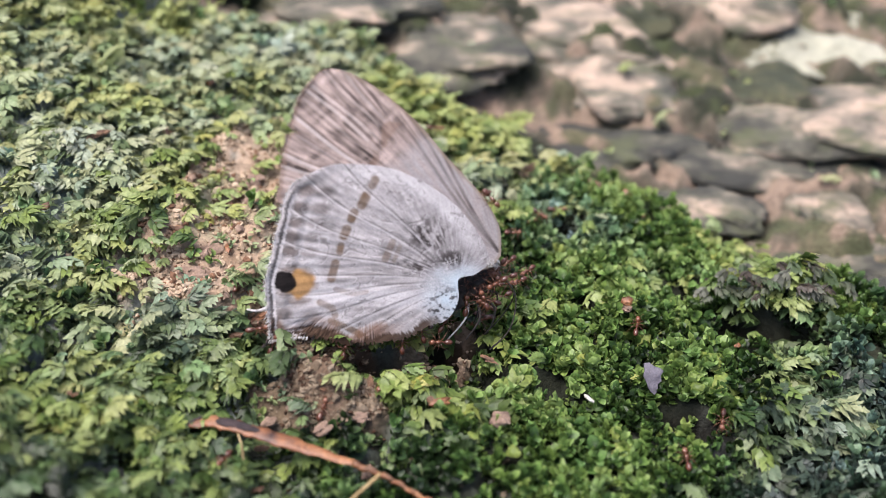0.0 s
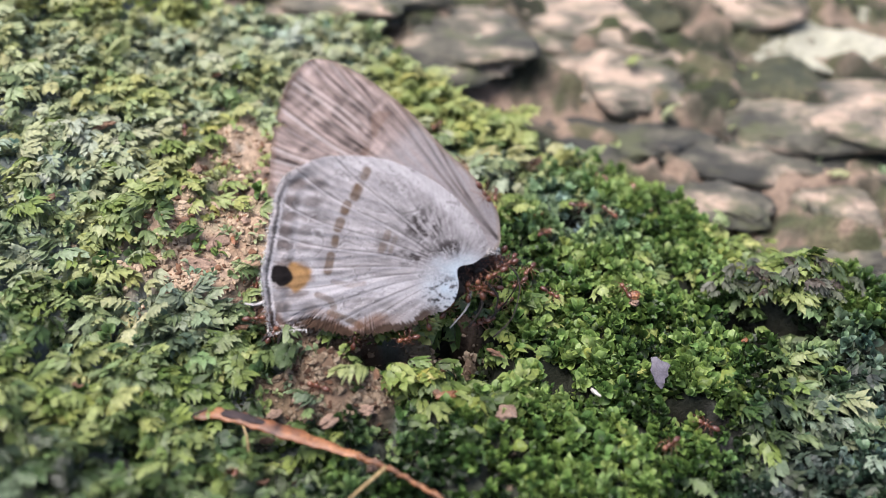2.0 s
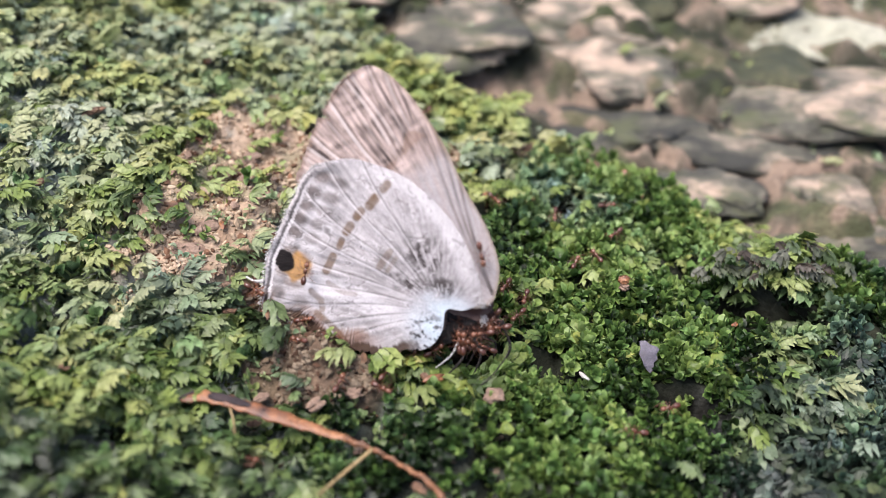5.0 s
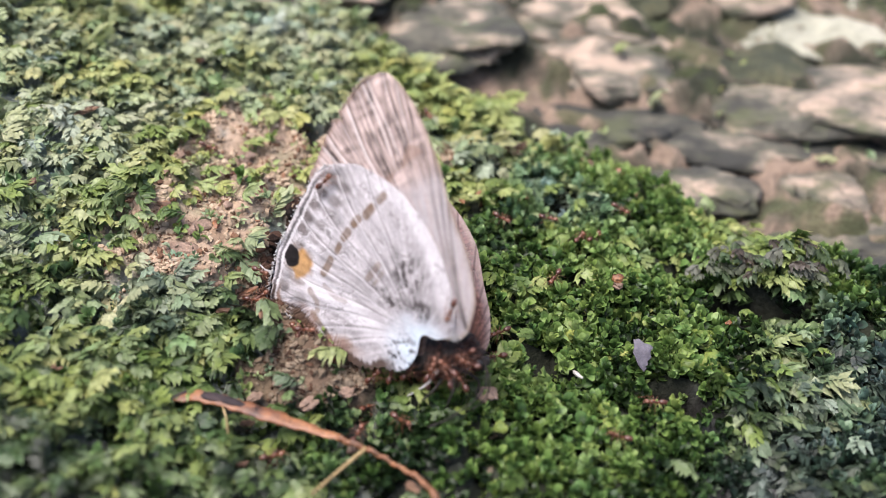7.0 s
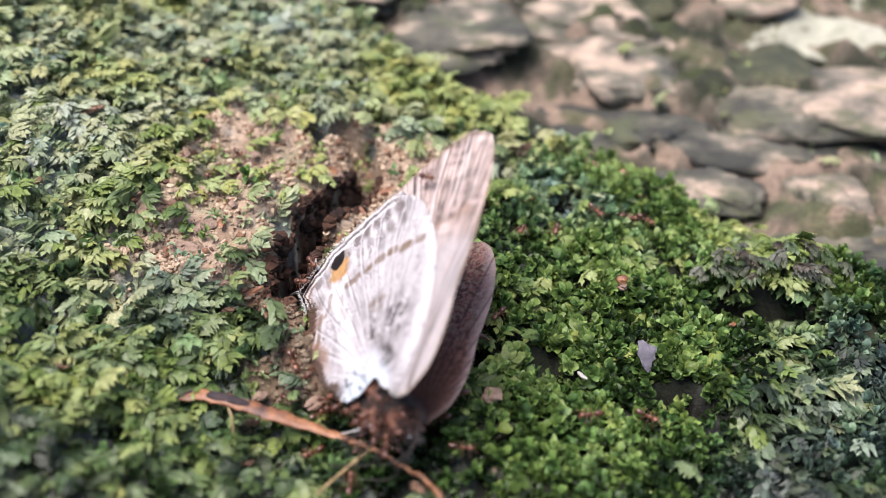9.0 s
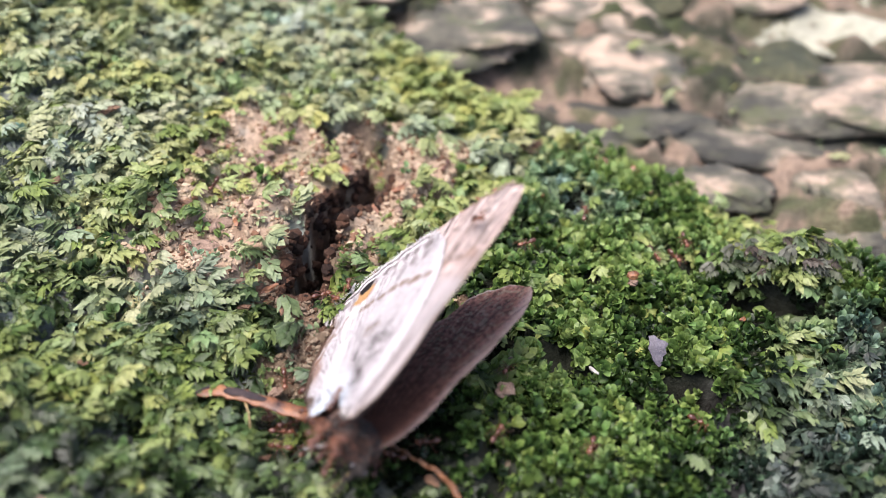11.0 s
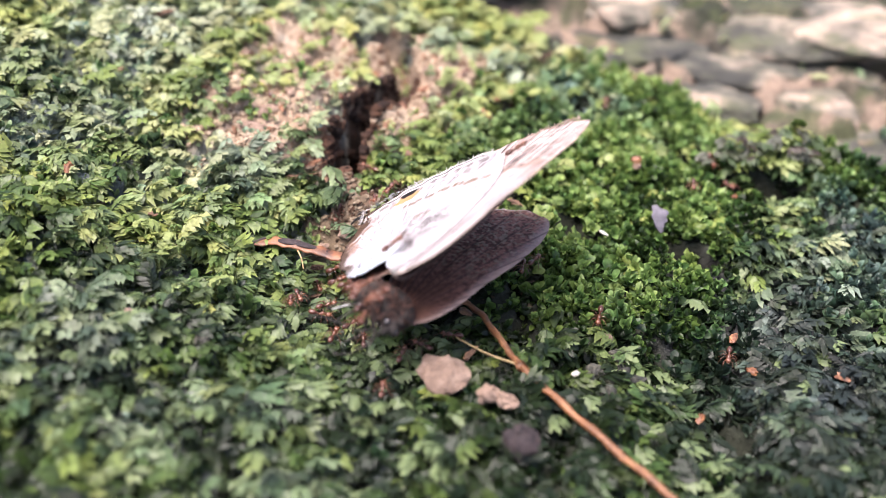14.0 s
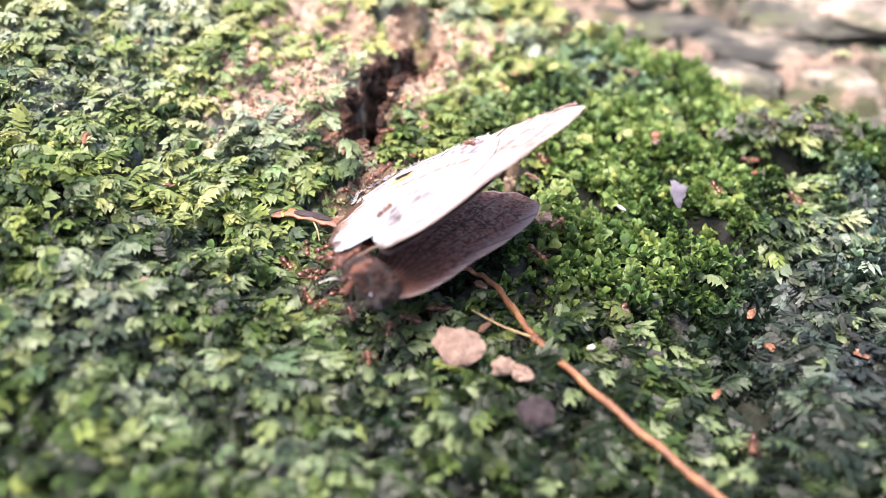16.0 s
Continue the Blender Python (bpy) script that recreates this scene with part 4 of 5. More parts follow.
def hind_under(u, v, edge):
    au, av = u + 0.3, v + 4.0
    ang, r = np.arctan2(av, -au), np.hypot(au, av)
    c = np.tile((0.32, 0.296, 0.3), (len(u), 1))
    streak = 0.55 * grain(ang * 55, r * 0.7, 1.0, 81) + 0.25 * grain(ang * 110, r * 1.3, 1.0, 79) + 0.2 * grain(ang * 230, r * 2.0, 1.0, 72)
    c = c * (0.36 + 0.88 * streak + 0.28 * grain(u, v, 0.3, 80) + 0.3 * grain(u + 0.5 * np.sin(v * 1.7), v + 0.5 * np.sin(u * 1.3), 0.8, 77) - 0.07)[:, None]
    c = tint(c, (0.55, 0.52, 0.53), 0.6 * step(1.0, 0.2, np.abs(np.hypot(u + 7.0, (v + 5.0) * 0.92) - 8.3)) * step(-3, 1, v) * step(-9.5, -6, u))
    c = tint(c, (0.56, 0.53, 0.545), 0.7 * step(1.1, 0.3, np.abs(v + 5.0 + 0.12 * u + 0.6)) * step(-0.5, -4, u))
    c = tint(c, (0.52, 0.49, 0.5), 0.5 * step(1.0, 0.3, np.abs(np.hypot(u + 1.0, v + 1.0) - 9.4)) * step(3, 0, v))
    c = tint(c, (0.5, 0.6, 0.68), step(3.2, 0.8, np.hypot(u + 0.4, v + 4.9)) * 0.85 * (0.4 + 0.6 * grain(u, v, 0.7, 78)))
    grey = (0.075, 0.057, 0.053)
    for k, (cu, cv) in enumerate(((-10.4, 2.6), (-10.8, 1.5), (-11.1, 0.5), (-11.4, -0.5), (-11.6, -1.5))):
        c = tint(c, grey, 0.8 * step(0.85, 0.3, np.hypot((u - cu) * 0.9, (v - cv) * 1.5)))
        c = tint(c, grey, 0.6 * step(0.8, 0.3, np.hypot((u - cu - 1.3) * 0.9, (v - cv + 0.1) * 1.5)))
    mottle = 0.5 * grain(ang * 30, r * 1.6, 1.0, 84) + 0.3 * grain(u, v, 0.35, 75) + 0.2 * grain(u, v, 0.16, 74)
    for cu, cv, ru, rv, dark in ((-2.4, -0.6, 2.3, 1.8, 0.95), (-3.3, -2.6, 2.3, 1.0, 0.97), (-0.8, -2.3, 1.8, 1.0, 0.92), (-4.9, -1.7, 1.3, 0.9, 0.5), (-6.2, -5.6, 2.2, 0.6, 0.35)):
        c = tint(c, (0.032, 0.025, 0.024), dark * step(1.0, 0.25, blob(u, v, cu, cv, ru, rv)) * step(0.33, 0.6, mottle))
    c = tint(c, (0.02, 0.017, 0.018), 0.9 * step(2.2, 0.6, np.hypot(u + 1.2, v + 5.8)) * step(0.56, 0.64, 0.6 * grain(u + 0.4 * np.sin(3 * v), v, 0.3, 87) + 0.4 * grain(u, v, 0.13, 70)))
    # folds shaded in paint: a dark line with a pale one beside it
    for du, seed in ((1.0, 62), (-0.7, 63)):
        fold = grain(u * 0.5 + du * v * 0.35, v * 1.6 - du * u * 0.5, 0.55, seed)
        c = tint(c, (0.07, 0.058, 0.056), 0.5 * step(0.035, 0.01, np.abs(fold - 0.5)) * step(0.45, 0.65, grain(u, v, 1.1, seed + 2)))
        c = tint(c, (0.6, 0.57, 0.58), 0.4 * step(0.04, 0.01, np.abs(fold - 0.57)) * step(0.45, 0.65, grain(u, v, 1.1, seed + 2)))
    brown = (0.12, 0.075, 0.045)
    for pts, w, k in (([(-5.9, 3.3), (-6.1, 2.9)], 0.36, 0.8), ([(-6.5, 2.2), (-6.8, 1.6)], 0.42, 0.98), ([(-7.3, 1.1), (-7.5, 0.65)], 0.38, 0.98), ([(-7.8, 0.0), (-8.0, -0.5)], 0.38, 0.98),
                      ([(-8.2, -1.15), (-8.3, -1.6)], 0.3, 0.95), ([(-8.6, -2.4), (-8.9, -3.5)], 0.36, 0.9), ([(-4.8, -1.0), (-5.3, -2.2)], 0.3, 0.55), ([(-4.3, -1.3), (-4.7, -2.3)], 0.2, 0.4),
                      ([(-9.0, -6.6), (-7.9, -7.1), (-6.7, -7.9)], 0.32, 0.9), ([(-9.7, -5.2), (-8.9, -5.6), (-8.7, -6.2)], 0.3, 0.7), ([(-8.6, -4.3), (-7.6, -4.6), (-6.6, -4.5)], 0.26, 0.5)):
        c = tint(c, brown, k * stripe(u, v, pts, w) * (0.7 + 0.3 * grain(u, v, 0.4, 88)))
    c = tint(c, (0.13, 0.075, 0.04), 0.7 * stripe(u, v, [(-11.2, -7.5), (-9.4, -7.6), (-8.0, -8.2)], 0.5))
    # pale veins; the dark line beside each paints the shading of its relief
    for a in (-0.52, -0.36, -0.2, -0.05, 0.1, 0.27, 0.45, 0.64, 0.84):
        d = (ang - a - 0.03 * np.sin(r * 0.5)) * r
        c = tint(c, (0.6, 0.57, 0.58), 0.4 * step(0.08, 0.03, np.abs(d)) * step(1.5, 4, r))
        c = tint(c, (0.05, 0.04, 0.038), 0.6 * step(0.075, 0.03, np.abs(d - 0.13)) * (0.35 + 0.65 * grain(r, ang * 8, 0.8, 83)) * step(1.5, 4, r))
    c = tint(c, (0.33, 0.17, 0.045), 0.9 * step(1.25, 0.75, np.hypot((u + 11.2) * 0.88, (v + 3.85) * 1.0) + 0.5 * (grain(u, v, 0.5, 89) - 0.5)))
    c = tint(c, (0.1, 0.055, 0.03), 0.4 * step(0.4, 0.15, np.abs(np.hypot(u + 11.2, v + 3.9) - 1.2)) * step(0.35, 0.6, grain(u, v, 0.6, 82)))
    c = tint(c, (0.01, 0.008, 0.008), step(0.85, 0.66, np.hypot(u + 12.05, (v + 3.7) * 1.12) + 0.5 * (grain(u, v, 0.4, 76) - 0.5)))
    c = tint(c, (0.12, 0.1, 0.095), 0.75 * step(0.8, 0.3, np.hypot(u + 12.1, (v + 6.0) * 1.3)) + 0.5 * step(0.8, 0.3, np.hypot(u + 10.3, (v + 6.2) * 1.3)))
    hem = step(-5.8, -7.0, v) * step(-1.2, -2.5, u)
    c = tint(c, (0.15, 0.07, 0.035), 0.75 * hem * step(1.6, 0.7, edge + 1.6 * (grain(u, v, 1.0, 64) - 0.5)) * step(-3.5, -6.0, u))
    c = tint(c, (0.05, 0.03, 0.02), 0.94 * hem * step(0.75, 0.4, edge + 0.9 * (grain(u, v, 0.9, 73) - 0.5)))
    outer = step(-10.5, -11.8, u)
    c = tint(c, (0.03, 0.025, 0.024), 0.75 * outer * step(0.12, 0.05, np.abs(edge - 0.33)))
    c = tint(c, (0.66, 0.62, 0.62), outer * step(0.12, 0.06, np.abs(edge - 0.55)) * 0.6)
    return tint(c, (0.55, 0.5, 0.49), outer * step(0.18, 0.1, edge))


def fore_under(u, v, edge):
    au, av = u - 2.4, v + 2.0
    ang, r = np.arctan2(av, -au), np.hypot(au, av)
    # wrinkle shading is put into the colour
    wrinkle = 0.45 * grain(ang * 70, r * 0.6, 1.0, 91) + 0.2 * grain(ang * 130, r * 1.2, 1.0, 90) + 0.35 * grain(u + 0.4 * np.sin(v * 2.1), v + 0.4 * np.sin(u * 1.7), 0.45, 92)
    c = np.tile((0.315, 0.245, 0.222), (len(u), 1)) * np.clip(0.87 + (1.3 + 1.0 * step(9.0, 12.0, r)) * (wrinkle - 0.5), 0.15, 1.8)[:, None]
    c = tint(c, (0.33, 0.305, 0.31), 0.8 * step(10.5, 8.8, r + 0.8 * (grain(u, v, 1.2, 67) - 0.5)) * (0.5 + 0.7 * grain(ang * 60, r, 1.0, 93)))
    for k, (a, reach, white) in enumerate(((0.36, 9, 0.5), (0.42, 10.5, 0.8), (0.47, 9.5, 0.8), (0.56, 11.5, 0.25), (0.6, 8, 0.95), (0.68, 11.5, 0.25), (0.725, 10, 0.6), (0.76, 10.5, 0.45), (0.83, 10.5, 0.25), (0.88, 11, 0.35))):
        far = step(reach, reach + 2.5, r)
        d = (ang - a - 0.012 * np.sin(r * 0.6 + k)) * r
        c = tint(c, (0.52, 0.46, 0.44), 0.7 * white * step(0.15, 0.06, np.abs(d)) * far)
        c = tint(c, (0.05, 0.036, 0.032), 0.6 * step(0.11, 0.04, np.abs(d - 0.2)) * (0.2 + 0.8 * far) * (0.4 + 0.6 * white))
    for a, w in ((0.92, 0.5), (0.99, 0.7), (1.05, 0.8)):
        c = tint(c, (0.03, 0.022, 0.02), w * step(0.15, 0.05, np.abs(ang - a + 0.02 * np.sin(r * 0.5)) * r) * (0.4 + 0.6 * grain(ang * 5, r, 1.0, 94)))
    c = tint(c, (0.2, 0.13, 0.1), 0.6 * stripe(u, v, [(-3.9, 8.2), (-5.4, 6.2), (-6.3, 4.4)], 0.7) * step(0.3, 0.6, grain(u, v, 0.8, 96)))
    c = tint(c, (0.24, 0.18, 0.13), 0.6 * step(0.28, 0.1, edge) * step(-9, -7, u))
    return tint(c, (0.2, 0.12, 0.085), 0.4 * step(0.35, 0.1, edge) * step(-9, -10.5, u))


def upper_side(u, v, edge):
    au, av = u - 2.0, v + 2.5
    ang, r = np.arctan2(av, -au), np.hypot(au, av)
    speck = 0.65 * grain(u, v, 0.16, 97) + 0.2 * grain(u, v, 0.4, 98) + 0.15 * grain(ang * 20, r, 1.0, 98)
    c = np.tile((0.115, 0.056, 0.045), (len(u), 1)) * (0.45 + 1.1 * step(0.2, 0.8, speck))[:, None]
    costa = step(0.2, 2.4, v + 1.5 - (2.4 - u) * 0.924)
    c = tint(c, (0.11, 0.048, 0.03), 0.8 * (1 - costa) * step(8, 2, r + 3 * (grain(ang * 25, r * 0.4, 1.0, 61) - 0.5)))
    c = tint(c, (0.2, 0.17, 0.13), 0.5 * step(0.62, 0.7, grain(u, v, 0.2, 60)) * step(5, 9, r))
    c = tint(c, (0.26, 0.2, 0.195), 0.75 * costa * step(1.6, 0.3, edge) * step(-9.5, -6.5, u) * (0.5 + 0.5 * grain(u, v, 0.6, 95)))
    c = tint(c, (0.3, 0.23, 0.2), 0.45 * step(0.6, 0.15, edge) * step(-9.5, -8.0, u))
    c = tint(c, (0.03, 0.02, 0.02), 0.5 * step(0.12, 0.04, np.abs(np.mod(ang * 9, 1) - 0.5) * r / 9))
    return tint(c, (0.3, 0.25, 0.24), step(0.22, 0.08, edge) * step(-9.5, -11, u))


def wing(name, outline, centre, z0, front, back, parent, label, pleat, torn=0.0, crinkle=0.0, tuck=0.0, around=600, across=112):
    """A thin wing blade with its scales' pigment on either side."""
    closed = np.array(list(outline) + [outline[0]])
    o = curve(closed, around + 1)[:-1]
    c = np.array(centre, float)
    rng = np.random.RandomState(len(outline))
    out = o[:, 0] < -10.2
    o = o + (o - c) * (out * rng.uniform(-0.014, 0.006, len(o)))[:, None]
    hem = (o[:, 1] < -6.3) & (o[:, 0] > -12.6) & (o[:, 0] < -1.5)
    o = o + (o - c) * (hem * rng.uniform(-0.05, 0.012, len(o)))[:, None]
    loose = step(-0.6, -2.0, o[:, 1] - (-1.5 + (2.4 - o[:, 0]) * 0.924)) * step(0, -4, o[:, 0])
    d = np.arange(len(o)) * 36.0 / len(o)
    o = o - (o - c) * (torn * loose * (0.6 * step(0.45, 0.8, grain(d, 0 * d, 1.6, 55)) + 0.4 * grain(d, 0 * d, 0.35, 56)))[:, None]
    rings = np.linspace(0, 1, across)[1:]
    p = np.concatenate([[c]] + [c + (o - c) * s for s in rings])
    n, k = len(o), np.arange(len(o))
    edge = np.concatenate([[9.0]] + [np.linalg.norm(o - c, axis=1) * (1 - s) for s in rings])
    u, v = p.T
    ang, r = np.arctan2(v + 2.5, 2.2 - u), np.hypot(u - 2.2, v + 2.5)
    z = z0 + 0.35 - 0.0045 * ((u + 6) ** 2 + (v + 0.5) ** 2) + pleat * (np.sin(ang * 44) + 0.35 * np.sin(ang * 127 + 2 * grain(u, v, 2, 69))) * step(3, 13, r) + 0.06 * (grain(u, v, 2.5, 99) - 0.5) + crinkle * step(3.0, 0.5, edge) * step(-7, -11, u) * np.sin(5.2 * edge + 2.2 * grain(u, v, 1.2, 68)) - tuck * step(1.8, 0.1, edge) * step(-10.5, -4.5, u) * step(-5, -2, v)
    tri = np.c_[np.zeros(n, int), 1 + k, 1 + (k + 1) % n]
    quads = np.concatenate([np.c_[1 + q * n + k, 1 + (q + 1) * n + k, 1 + (q + 1) * n + (k + 1) % n, 1 + q * n + (k + 1) % n] for q in range(len(rings) - 1)])
    # counter-clockwise on the front
    area = np.sum(o[:, 0] * np.roll(o[:, 1], -1) - np.roll(o[:, 0], -1) * o[:, 1])
    if area < 0:
        tri, quads = tri[:, ::-1], quads[:, ::-1]
    m = len(p)
    last = 1 + (len(rings) - 1) * n
    rim = np.c_[2 * m + k, 2 * m + n + k, 2 * m + n + (k + 1) % n, 2 * m + (k + 1) % n]
    verts = np.concatenate([np.c_[p, z + 0.025], np.c_[p, z - 0.025]])
    verts = np.concatenate([verts, verts[last:last + n], verts[m + last:m + last + n]])
    cols = np.concatenate([front(u, v, edge), back(u, v, edge)])
    cols = np.concatenate([cols, cols[last:last + n], cols[last:last + n]])
    me = mesh_of(name, verts, [np.concatenate([tri, tri[:, ::-1] + m]), np.concatenate([quads, quads[:, ::-1] + m, rim])], WING, np.clip(cols, 0, 0.95), True)
    return part(name, me, parent, label)


def fringe(parent, outline, z, limit, colour):
    """Short hairs along a wing's outer margin."""
    rng = np.random.RandomState(31)
    o = curve(np.array(list(outline) + [outline[0]]), 400)
    o = o[o[:, 0] < limit]
    c = np.array((-6.0, -0.5))
    vs, fs, n = [], [], 0
    for q in o:
        for _ in range(2):
            d = (q - c) / np.linalg.norm(q - c)
            b0 = np.array((*(q - 0.08 * d + rng.normal(0, 0.03, 2)), z + rng.normal(0, 0.03)))
            e0 = b0 + np.array((*(d * rng.uniform(0.06, 0.24) + rng.normal(0, 0.05, 2)), rng.normal(0.03, 0.09)))
            v, f = tube([b0, e0], [0.035, 0.012], 3)
            vs.append(v)
            fs += [g + n for g in f]
            n += len(v)
    quads, ends = np.concatenate(fs[0::2]), np.concatenate(fs[1::2])
    part("fringe", mesh_of("fringe", np.concatenate(vs), [quads, ends], colour), parent, "short pale hairs along the wing margin")


def tail(parent, z):
    for fur, pts in ((FUR, [(-13.1, -7.7, z), (-13.6, -8.3, z), (-14.2, -8.9, z - 0.2)]), (PALE_FUR, [(-13.2, -5.5, z), (-13.9, -5.7, z), (-14.6, -5.6, z - 0.1)]), (FUR, [(-12.3, -7.8, z), (-12.6, -8.5, z), (-12.7, -9.1, z - 0.2)])):
        v, f = tube(curve(pts, 8), np.linspace(0.14, 0.05, 8), 6)
        part("tail", mesh_of("tail", v, f, fur, smooth=True), parent, "thin dark thread-like wing tail" if fur is FUR else "thin pale thread-like wing tail")


def butterfly():
    root = new("butterfly")
    tagged(root, "dead silvery grey butterfly dragged over moss by ants", "butterfly")
    fore = wing("forewing", FORE, (-5.0, 3.2), -0.2, fore_under, upper_side, root, "brownish grey forewing with pale pleats", 0.03)
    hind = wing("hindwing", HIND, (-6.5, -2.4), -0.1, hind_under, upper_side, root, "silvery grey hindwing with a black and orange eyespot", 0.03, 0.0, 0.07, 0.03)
    tail(hind, 0.1)
    fringe(hind, HIND, 0.16, -10.6, PALE_FUR)
    fringe(fore, FORE, -0.2, -9.6, STRAW_FUR)
    far_fore = wing("forewing", FAR, (-5.4, 4.6), 0.0, upper_side, fore_under, root, "dark brown upper side of the torn other forewing", 0.05, 0.12, around=320, across=70)
    far_hind = wing("hindwing", HIND, (-6.5, -2.4), -0.3, upper_side, hind_under, root, "dark brown upper side of the other hindwing", 0.02, around=240, across=50)
    v, f = egg(0.9, -5.0, -1.6, 1.8, 1.0, 1.25, 4, 0.4, 3)
    part("thorax", mesh_of("thorax", turned(v - (0.9, -5.0, -1.6), rz=0.5) + (0.8, -4.8, -2.4), f, FUR, smooth=True), root, "dark furry thorax")
    v, f = tube(curve([(0.0, -5.4, -1.7), (-2.5, -6.6, -1.8), (-5.0, -7.4, -1.9), (-6.8, -7.7, -1.8)], 20), np.interp(np.linspace(0, 1, 20), [0, 0.3, 0.8, 1], [1.0, 1.2, 0.8, 0.15]), 12)
    part("abdomen", mesh_of("abdomen", v, f, FUR, smooth=True), root, "dark slender abdomen under the wings")
    rng = np.random.RandomState(27)
    vs, fs, n = [], [], 0
    for k in range(420):
        d = rng.normal(0, 1, 3)
        d /= np.linalg.norm(d)
        b0 = turned(d * (1.75, 0.95, 1.2), rz=0.5) + (0.8, -4.8, -2.4)
        e0 = b0 + (d + rng.normal(0, 0.45, 3)) * rng.uniform(0.18, 0.5)
        v, f = tube(curve([b0, (b0 + e0) / 2 + rng.normal(0, 0.08, 3), e0], 4), [0.05, 0.04, 0.03, 0.012], 4)
        vs.append(v)
        fs += [g + n for g in f]
        n += len(v)
    part("hair", mesh_of("hair", np.concatenate(vs), fs, RED_FUR), root, "shaggy reddish brown hair on the thorax")
    head = part("head", mesh_of("head", *egg(2.4, -4.8, -2.9, 0.75, 0.55, 0.55, 3, 0.3, 2), FUR, smooth=True), root, "small dark furry head")
    for s in (-1, 1):
        part("eye", mesh_of("eye", *egg(2.75, -4.7, -2.9 + 0.42 * s, 0.3, 0.3, 0.26, 3), BLACK, smooth=True), head, "black compound eye")
    for s, tipz in ((1, -0.2), (-1, -3.0)):
        v, f = tube(curve([(3.0, -4.6, -2.8), (4.0, -5.8, -2.2 + 0.3 * s), (3.4, -7.6, tipz), (2.0, -9.2, tipz)], 24), np.interp(np.linspace(0, 1, 24), [0, 0.8, 0.92, 1], [0.05, 0.045, 0.08, 0.05]), 6)
        part("antenna", mesh_of("antenna", v, f, FUR, smooth=True), root, "thin dark antenna with a thicker tip")
    for k, (bu, bv, tu, tv, tz) in enumerate(((1.2, -6.0, 0.4, -8.6, -0.6), (0.6, -6.2, -0.9, -8.9, -1.2), (1.6, -5.6, 2.2, -7.9, -1.0), (0.9, -5.9, 1.2, -8.4, -2.8), (0.2, -6.1, -0.6, -8.0, -3.2), (1.7, -5.4, 2.9, -7.2, -3.0))):
        v, f = tube(curve([(bu, bv, -1.6), ((bu + tu) / 2 + 0.5, (bv + tv) / 2 + 0.3, tz), (tu, tv, tz - 0.2)], 12), np.linspace(0.11, 0.05, 12), 6)
        part("leg", mesh_of("leg", v, f, PALE_FUR if k == 1 else FUR, smooth=True), root, "pale hairy bent leg" if k == 1 else "")
    rng = np.random.RandomState(21)
    for cu, cv, cz, s, aim, on in ((2.0, -2.8, 0.0, 0.45, (-0.5, 0.4), root), (2.3, -2.8, 0.1, 0.5, (0.1, -0.5), far_fore)):
        vs, fs, n = [], [], 0
        for k in range(26):
            b0 = np.array((cu, cv, cz)) + rng.normal(0, 0.3 * s, 3) * (1, 1, 0.3)
            e0 = b0 + np.array((*aim, 0.15)) * rng.uniform(0.4, 1.0) * s + rng.normal(0, 0.1, 3)
            v, f = tube(curve([b0, (b0 + e0) / 2 + (0, 0, 0.12), e0], 5), np.linspace(0.05, 0.012, 5), 4)
            vs.append(v)
            fs += [g + n for g in f]
            n += len(v)
        part("tuft", mesh_of("tuft", np.concatenate(vs), fs, PALE_FUR), on, "white hairs at the wing base")
    return root, hind, far_fore, far_hind


FLY, HIND_WING, FAR_FORE, FAR_HIND = butterfly()
FLY_ROWS = [
    (0, 1.58, 55.39, 18.93, 70.2, 2.5, 5.2),
    (0.5, 1.54, 55.35, 18.93, 71.1, 3.2, 5.5),
    (1, 1.44, 54.92, 19.16, 70.2, 3.0, 4.5),
    (1.5, 1.30, 54.27, 19.77, 70.8, 1.0, 4.0),
    (2, 0.89, 54.32, 20.06, 73.6, -1.1, 3.6),
    (2.5, 0.93, 54.97, 19.69, 72.3, -1.1, 2.9),
    (3, 1.32, 54.22, 19.53, 69.9, 0.6, 0.5),
    (3.5, 1.91, 55.20, 17.80, 67.5, 5.8, 0.8),
    (4.2, 1.88, 53.41, 17.56, 66.2, 4.2, -8.7),
    (6.3, 1.94, 48.63, 17.40, 60.7, 3.2, -34.3),
    (6.5, 1.45, 48.12, 17.88, 61.9, 2.3, -36.6),
    (7, 1.06, 47.58, 18.27, 65.6, 1.1, -39.9),
    (7.5, 1.06, 47.37, 18.26, 63.9, 1.2, -45.7),
    (8, 0.06, 45.47, 18.10, 63.7, 1.7, -54.6),
    (8.5, -0.40, 44.81, 17.80, 60.0, 0.2, -62.7),
    (9, -0.79, 43.31, 17.84, 48.8, -1.7, -74.1),
    (9.2, -1.40, 43.15, 17.87, 51.8, -1.4, -75.9),
    (11.3, -3.58, 39.47, 18.31, 44.1, -9.0, -96.0),
    (11.5, -3.78, 39.00, 18.27, 43.5, -9.3, -97.5),
    (12, -4.32, 38.44, 18.38, 45.6, -9.7, -103.1),
    (12.5, -4.08, 38.42, 18.00, 42.8, -9.9, -103.3),
    (13, -3.73, 37.47, 18.44, 39.7, -13.2, -99.4),
    (13.5, -2.71, 36.09, 18.76, 32.8, -13.6, -96.4),
    (14, -2.66, 35.14, 18.98, 32.5, -14.1, -95.8),
    (14.5, -3.31, 33.20, 19.26, 30.8, -10.7, -96.5),
    (15, -3.57, 33.49, 19.47, 30.4, -15.2, -94.5),
    (15.5, -3.91, 33.27, 19.11, 27.8, -16.7, -96.5),
    (16, -4.34, 35.05, 18.64, 31.1, -16.2, -96.6),
]


